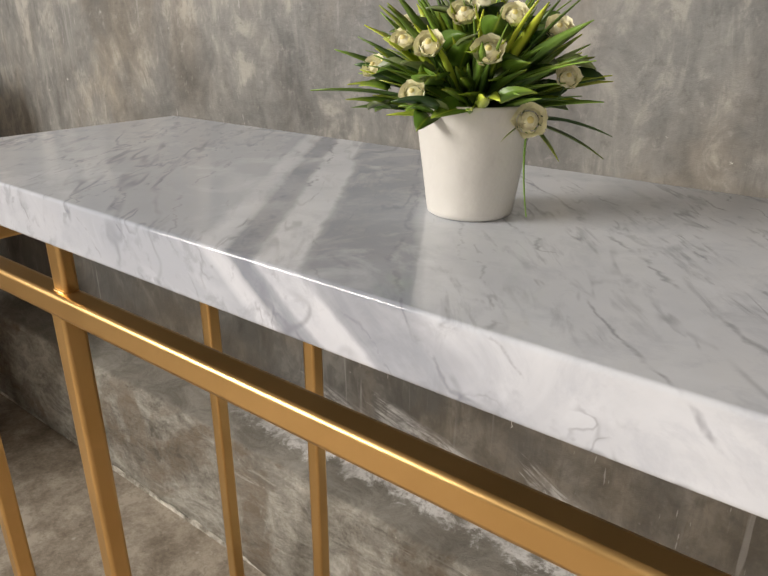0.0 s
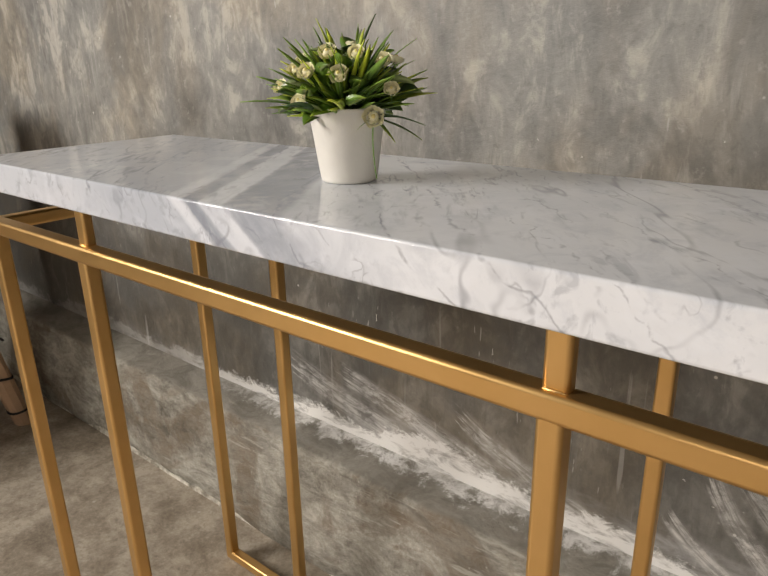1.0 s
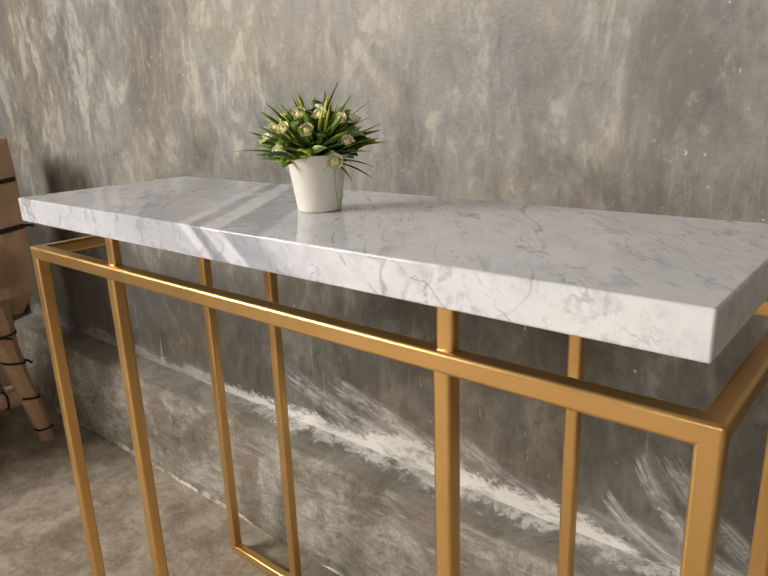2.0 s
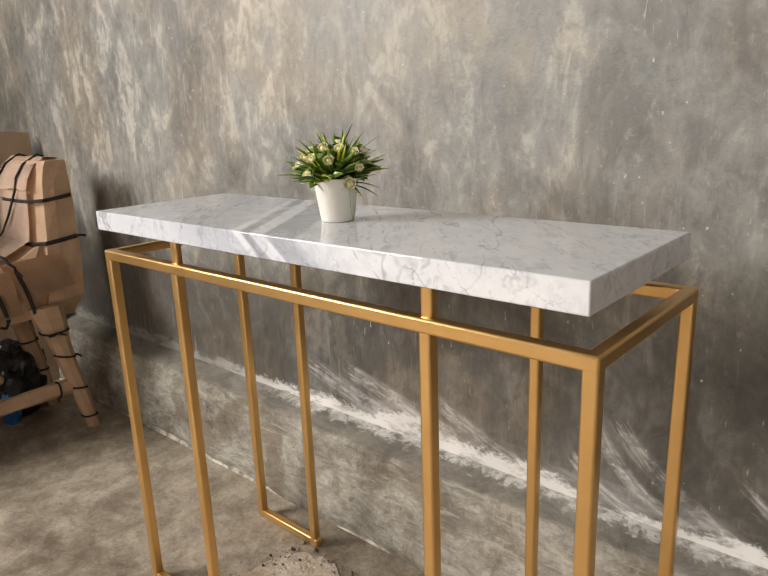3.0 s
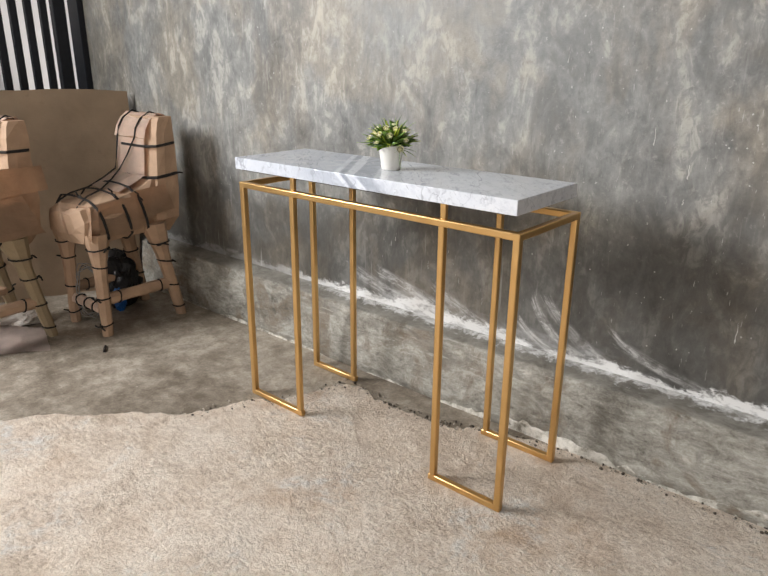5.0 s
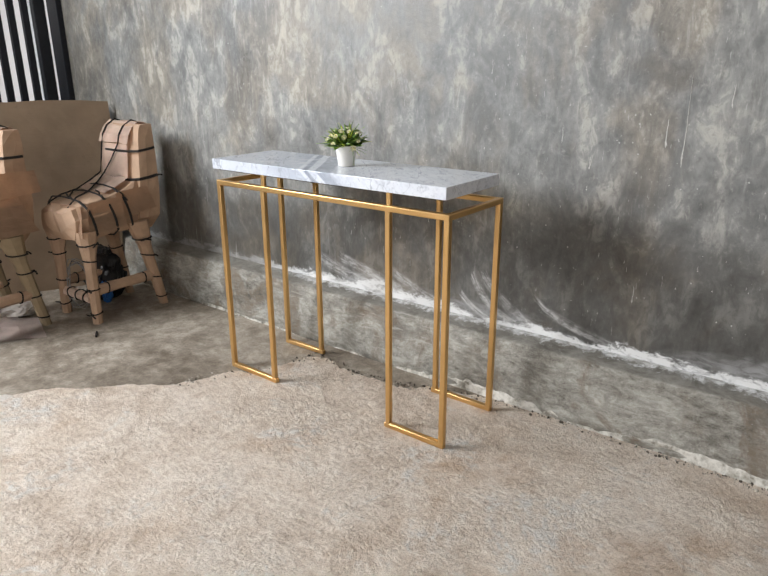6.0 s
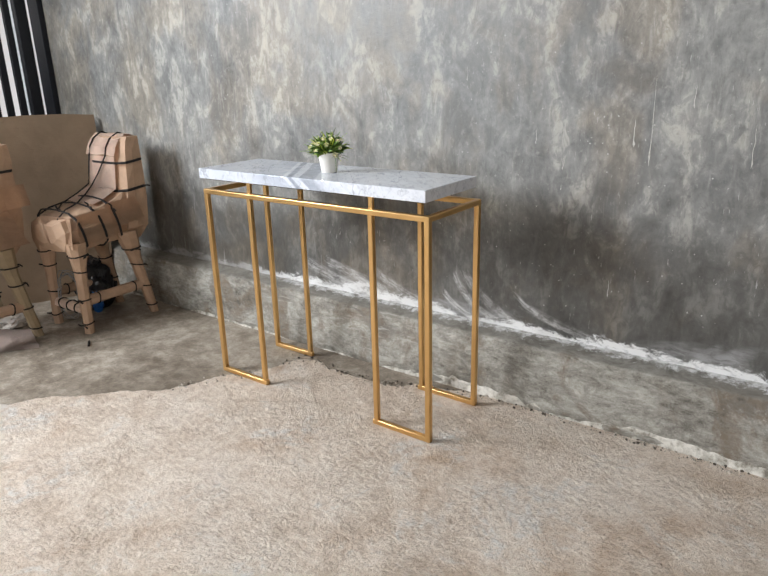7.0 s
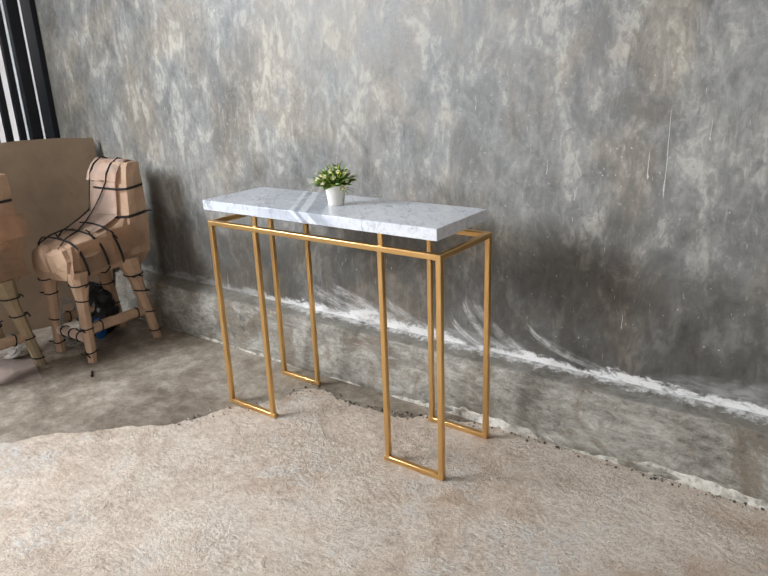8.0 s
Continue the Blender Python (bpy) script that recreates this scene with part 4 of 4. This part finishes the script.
def wrapped_chair(at, turn, seed, label, second=False):
    """Local: the chair faces -y; x across the seat; the origin on the floor below the middle."""
    rng = random.Random(seed)
    ch = thing("wrapped_chair", label, "chair", at, "chairs wrapped for shipping")
    ch.rotation_euler = (0, 0, radians(turn))
    # seat: lumpy bundle, rings along y from front to back
    seat_rings, specs = [], ((-0.24, 0.09, 0.045, 0.50), (-0.222, 0.15, 0.076, 0.492), (-0.14, 0.165, 0.09, 0.50), (-0.04, 0.162, 0.094, 0.508), (0.06, 0.158, 0.105, 0.525), (0.12, 0.158, 0.12, 0.54), (0.18, 0.15, 0.12, 0.54))
    for y, wx, wz, cz in specs:
        seat_rings.append(ring_at(0, y, cz, wx, wz, 11, 4.2, 0, 0.085, rng, "y"))
    seat = part("seat", loft(seat_rings), M_CARD, ch, "seat bundled in creased brown card")
    # backrest: upright block, rings along z
    rings, cx0 = [], -0.02 if second else 0.015
    back_specs = ((0.40, 0.16, 0.09, 0.06), (0.47, 0.175, 0.145, 0.082), (0.6, 0.185, 0.15, 0.074), (0.68, 0.19, 0.148, 0.066), (0.78, 0.195, 0.148, 0.063), (0.85, 0.198, 0.147, 0.058), (0.895, 0.202, 0.146, 0.050), (0.917, 0.205, 0.142, 0.040))
    for z, cy, wx, wy in back_specs:
        rings.append(ring_at(cx0, cy, z, wx * 0.95, wy, 14, 5.5, 0, 0.045, rng))
    back = part("backrest", loft(rings), M_CARD, ch, "backrest wrapped in brown card")

    def at_back(z, grow=1.0):
        for (z0, c0, w0, d0), (z1, c1, w1, d1) in zip(back_specs, back_specs[1:]):
            if z0 <= z <= z1:
                s = (z - z0) / (z1 - z0)
                return ring_at(cx0, c0 + (c1 - c0) * s - 0.009, z, (w0 + (w1 - w0) * s) * 0.95 * grow, (d0 + (d1 - d0) * s) * (grow + 0.1), 16, 5.0, rng.uniform(-0.12, 0.12))

    strap_round(at_back(0.80, 1.02), back, 0.006, 0.002, None, rng)
    strap_round(at_back(0.665, 1.02), back, 0.007, 0.002, 1, rng)
    # pale flap folded over the top of the backrest, and a pale sheet down its front
    bent_card([(0.25, 0.905), (0.226, 0.926), (0.19, 0.928), (0.155, 0.905), (0.13, 0.868), (0.118, 0.828)], cx0 - 0.142, cx0 + 0.094, 0.004, M_CARD_PALE, back, "pale card flap over the top", rng)
    bent_card([(0.122, 0.824), (0.119, 0.76), (0.114, 0.7), (0.105, 0.65), (0.085, 0.635)], cx0 - 0.134, cx0 + 0.08, 0.004, M_CARD_PALE, back, "pale card over the front", rng)
    card_panel([(-0.12, 0.102, 0.665), (0.11, 0.102, 0.665), (0.1, -0.03, 0.612), (-0.12, -0.03, 0.612)], 0.004, M_CARD_PALE, seat, "pale card over the seat", 0.005, rng)
    card_panel([(0.165, -0.02, 0.615), (0.17, 0.15, 0.63), (0.178, 0.19, 0.52), (0.172, 0.03, 0.495)], 0.004, M_CARD, seat, "loose side flap", 0.004, rng)
    card_panel([(-0.02, -0.232, 0.585), (0.165, -0.19, 0.578), (0.172, -0.2, 0.43), (0.03, -0.238, 0.455)], 0.004, M_CARD, seat, "creased front flap", 0.006, rng)
    card_panel([(0.168, -0.17, 0.585), (0.172, 0.0, 0.6), (0.176, 0.02, 0.455), (0.17, -0.18, 0.44)], 0.004, M_CARD, seat, "creased side flap", 0.006, rng)
    # straps over the seat
    for y, wx, wz, cz, kn in ((-0.15, 0.169, 0.094, 0.50, 3), (-0.04, 0.167, 0.099, 0.508, 2), (0.04, 0.165, 0.106, 0.522, 1)):
        strap_round(ring_at(0, y, cz, wx, wz, 16, 3.6, rng.uniform(-0.3, 0.3), 0, None, "y"), seat, 0.0065, 0.011, kn, rng)
    # cords running from the backrest over the seat
    for xa, xm, xb in ((-0.115, -0.125, -0.09), (0.02, -0.09, 0.08)):
        pts = [(xa + 0.02, 0.25, 0.915), (xa + 0.02, 0.2, 0.934), (xa + 0.02, 0.15, 0.906), (xa + 0.02, 0.122, 0.866), (xa + 0.02, 0.112, 0.826), ((xa + xm) / 2 + 0.01, 0.106, 0.745), (xm, 0.1, 0.678), (xm * 0.75 + xb * 0.25, 0.03, 0.644), ((xm + xb) / 2, -0.05, 0.613), (xm * 0.25 + xb * 0.75, -0.14, 0.6), (xb, -0.205, 0.575), (xb, -0.235, 0.52)]
        part("cord", tube(pts, 0.0038, 6), M_STRAP, seat)
    if second:
        card_panel([(0.178, -0.18, 0.63), (0.176, 0.15, 0.62), (0.19, 0.21, 0.47), (0.185, -0.2, 0.45)], 0.005, M_CARD, seat, "large loose card skirt", 0.006, rng)
        card_panel([(0.16, 0.06, 0.74), (0.16, 0.25, 0.74), (0.172, 0.26, 0.64), (0.17, 0.04, 0.63)], 0.004, M_CARD, back, "loose card collar", 0.004, rng)
    # legs: front pair upright, back pair raked
    tint = M_CARD_OLIVE if second else M_CARD
    for sx in (-1, 1):
        wrapped_leg((sx * 0.13, -0.17, 0.46), (sx * 0.136, -0.18, 0.0), 0.028, 0.022, ch, rng, (0.14, 0.32, 0.62, 0.88), tint)
        wrapped_leg((sx * 0.13, 0.1, 0.46), (sx * 0.15, 0.192, 0.0), 0.034, 0.021, ch, rng, (0.2, 0.4, 0.66, 0.9), tint)
        wrapped_bar((sx * 0.135, -0.155, 0.165), (sx * 0.138, 0.15, 0.165), 0.024, ch, rng, (0.15, 0.82), M_CARD)
    wrapped_bar((-0.11, -0.175, 0.12), (0.11, -0.175, 0.12), 0.023, ch, rng, (0.2, 0.5, 0.8), M_CARD_PALE)
    return ch


wrapped_chair((-1.563, 0.095, -0.005), 2, 3, "chair wrapped in brown cardboard tied with black straps, by the wall")
wrapped_chair((-1.74, -0.44, -0.005), 4, 8, "chair wrapped in brown cardboard tied with black straps, beside loose packing", True)


# ---- loose packing round the chairs ----
def card_sheet():
    rng = random.Random(4)
    ob = card_panel([(-1.94, 0.405, -0.005), (-2.022, 0.47, 0.993), (-2.38, -0.45, 1.015), (-2.3, -0.5, -0.005)], 0.006, M_CARD_DULL, None, "", 0.004, rng, "cardboard_sheet")
    return tagged(ob, "large plain brown cardboard sheet leaning against the gate", "cardboard")


card_sheet()


def crumpled(name, centre, size, material, label, category, seed):
    bm = bmesh.new()
    bmesh.ops.create_icosphere(bm, subdivisions=4, radius=1)
    for v in bm.verts:
        n = v.co.normalized()
        f = 1 + 0.35 * noise.noise(n * 1.7 + Vector((seed, 0, 0))) + 0.16 * noise.noise(n * 4.3 + Vector((0, seed, 0)))
        v.co = Vector((n.x * size[0] * f, n.y * size[1] * f, max(-1, n.z * f * 1.1) * size[2]))
    lo = min(v.co.z for v in bm.verts)
    for v in bm.verts:
        v.co.z -= lo
    ob = part(name, bm, material)
    ob.location = centre
    return tagged(ob, label, category)


crumpled("black_bag", (-1.74, 0.17, -0.005), (0.09, 0.11, 0.13), M_BLACKBAG, "crumpled black plastic bag on the floor under a chair", "bag", 2.0)
crumpled("blue_bag", (-1.66, 0.12, -0.005), (0.02, 0.03, 0.065), M_BLUE, "crumpled blue plastic bag beside the black bag", "bag", 5.0)


def wire_coil():
    bm_pts = []
    for i in range(90):
        a = i * 0.33
        r = 0.1 + 0.012 * math.sin(i * 0.7)
        bm_pts.append((0.02 * math.sin(i * 0.9), r * math.cos(a) * 0.5, 0.14 + r * math.sin(a) * 1.3))
    ob = part("wire_coil", tube(bm_pts, 0.0022, 5), M_WIRE)
    ob.location = (-1.66, -0.03, -0.006)
    return tagged(ob, "loose coil of thin grey wire under a chair", "wire")


wire_coil()


def crumbs():
    """Loose grit along the broken edge of the topping and the foot of the wall."""
    bm = bmesh.new()
    rng = random.Random(9)
    line = [(-0.58, -0.26), (-0.52, -0.163), (-0.487, -0.04), (-0.415, -0.01), (-0.348, 0.157), (-0.335, 0.268), (-0.237, 0.288), (-0.138, 0.262), (-0.04, 0.26), (0.09, 0.27), (0.177, 0.282), (0.245, 0.346), (0.55, 0.39), (0.75, 0.39), (1.2, 0.388), (2.2, 0.388)]
    for (xa, ya), (xb, yb) in zip(line, line[1:]):
        for i in range(int((420 if -0.35 < xa < 0.2 else 260) * math.hypot(xb - xa, yb - ya))):
            s, r = rng.random(), 0.0014 + 0.0055 * rng.random() ** 4
            m = Matrix.Translation((xa + (xb - xa) * s + rng.gauss(0, 0.018), ya + (yb - ya) * s + rng.gauss(0, 0.011), r * 0.3)) @ pose(0, 0, 0, rng.uniform(0, 90), rng.uniform(0, 90), 0)
            bmesh.ops.create_icosphere(bm, subdivisions=1, radius=r, matrix=m @ Matrix.Diagonal((1, rng.uniform(0.6, 1), rng.uniform(0.5, 0.9), 1)))
    return bm


def grit_material():
    m = Nodes("cement_grit")
    col = m.ramp(m.node("ShaderNodeNewGeometry").outputs["Random Per Island"], (0.0, (0.04, 0.033, 0.026)), (0.55, (0.15, 0.12, 0.09)), (1.0, (0.5, 0.45, 0.38)))
    return m.done(col, 0.9)


M_GRIT = grit_material()
tagged(part("grit", crumbs(), M_GRIT), "loose cement grit along the broken floor edge", "grit", "", "stuff")


def floor_stick():
    ob = part("stick", tube([(-0.022, -0.02, 0.006), (0.0, 0.002, 0.007), (0.021, 0.022, 0.006)], 0.006, 7, 0.8), M_STRAP)
    ob.location = (-1.285, -0.165, -0.005)
    ob.rotation_euler = (0, 0, radians(104))
    return tagged(ob, "short dark offcut of rubber lying on the floor", "offcut")


floor_stick()


def floor_card():
    rng = random.Random(7)
    ob = card_panel([(-1.56, -0.49, 0.006), (-1.44, -0.32, 0.004), (-1.66, -0.25, 0.022), (-1.87, -0.38, 0.028)], 0.006, M_CARD_SCRAP, None, "", 0.006, rng, "cardboard_scrap")
    return tagged(ob, "bent scrap of pale cardboard lying on the floor", "cardboard")


floor_card()
crumpled("paper_wad", (-1.83, -0.26, -0.005), (0.07, 0.09, 0.035), M_PAPER, "crumpled pale packing paper on the floor by a chair", "paper", 8.0)


# ---- small marks on the wall ----
def drips():
    """Thin dried runs and flecks of lime on the wall, each ending in a drop."""
    rng = random.Random(31)
    runs = [(0.997, 1.16, 0.89, 0.0016), (0.945, 1.03, 0.945, 0.0022), (1.109, 1.13, 1.065, 0.0014), (0.35, 1.2, 1.15, 0.0012), (0.62, 0.99, 0.94, 0.0012), (0.905, 0.5, 0.44, 0.0012), (0.72, 0.9, 0.86, 0.0014), (1.28, 1.02, 0.9, 0.0014)]
    for i in range(12):
        x, z = rng.uniform(-0.3, 1.6), rng.uniform(0.42, 1.25)
        runs.append((x, z + rng.uniform(0.006, 0.03), z, rng.uniform(0.0006, 0.0012)))
    verts, faces = [], []

    def ribbon(x, z1, z0, w, drop):
        base, n = len(verts), 9
        for k in range(n + 1):
            s = k / n
            h = w * (0.45 + 0.4 * s + (drop if k == n - 1 else 0)) * (0.2 if k in (0, n) else 1)
            cx, cz = x + 0.003 * noise.noise(Vector((x * 50, s * 4, 0))), z1 + (z0 - z1) * s
            verts.extend([(cx - h, WALL_Y - 0.0002, cz), (cx, WALL_Y - 0.0009, cz), (cx + h, WALL_Y - 0.0002, cz)])
        for k in range(n):
            b = base + 3 * k
            faces.extend([(b, b + 1, b + 4, b + 3), (b + 1, b + 2, b + 5, b + 4)])

    for x, z1, z0, w in runs:
        ribbon(x, z1, z0, w, 0.9)
    for i in range(70):
        x, z, r = rng.gauss(0.85, 0.5), rng.uniform(0.35, 1.25), rng.uniform(0.0007, 0.0022)
        ribbon(x, z + r * rng.uniform(0.8, 2.5), z - r, r, 0.2)
    me = bpy.data.meshes.new("lime_drips")
    me.from_pydata(verts, [], faces)
    me.materials.append(M_LIME)
    return tagged(new("lime_drips", me), "thin whitish dried drips and flecks on the cement wall", "", "", "structure")


M_LIME = plain_material("dried_lime", (0.52, 0.51, 0.48), 0.85, scale=90, vary=0.3)
drips()
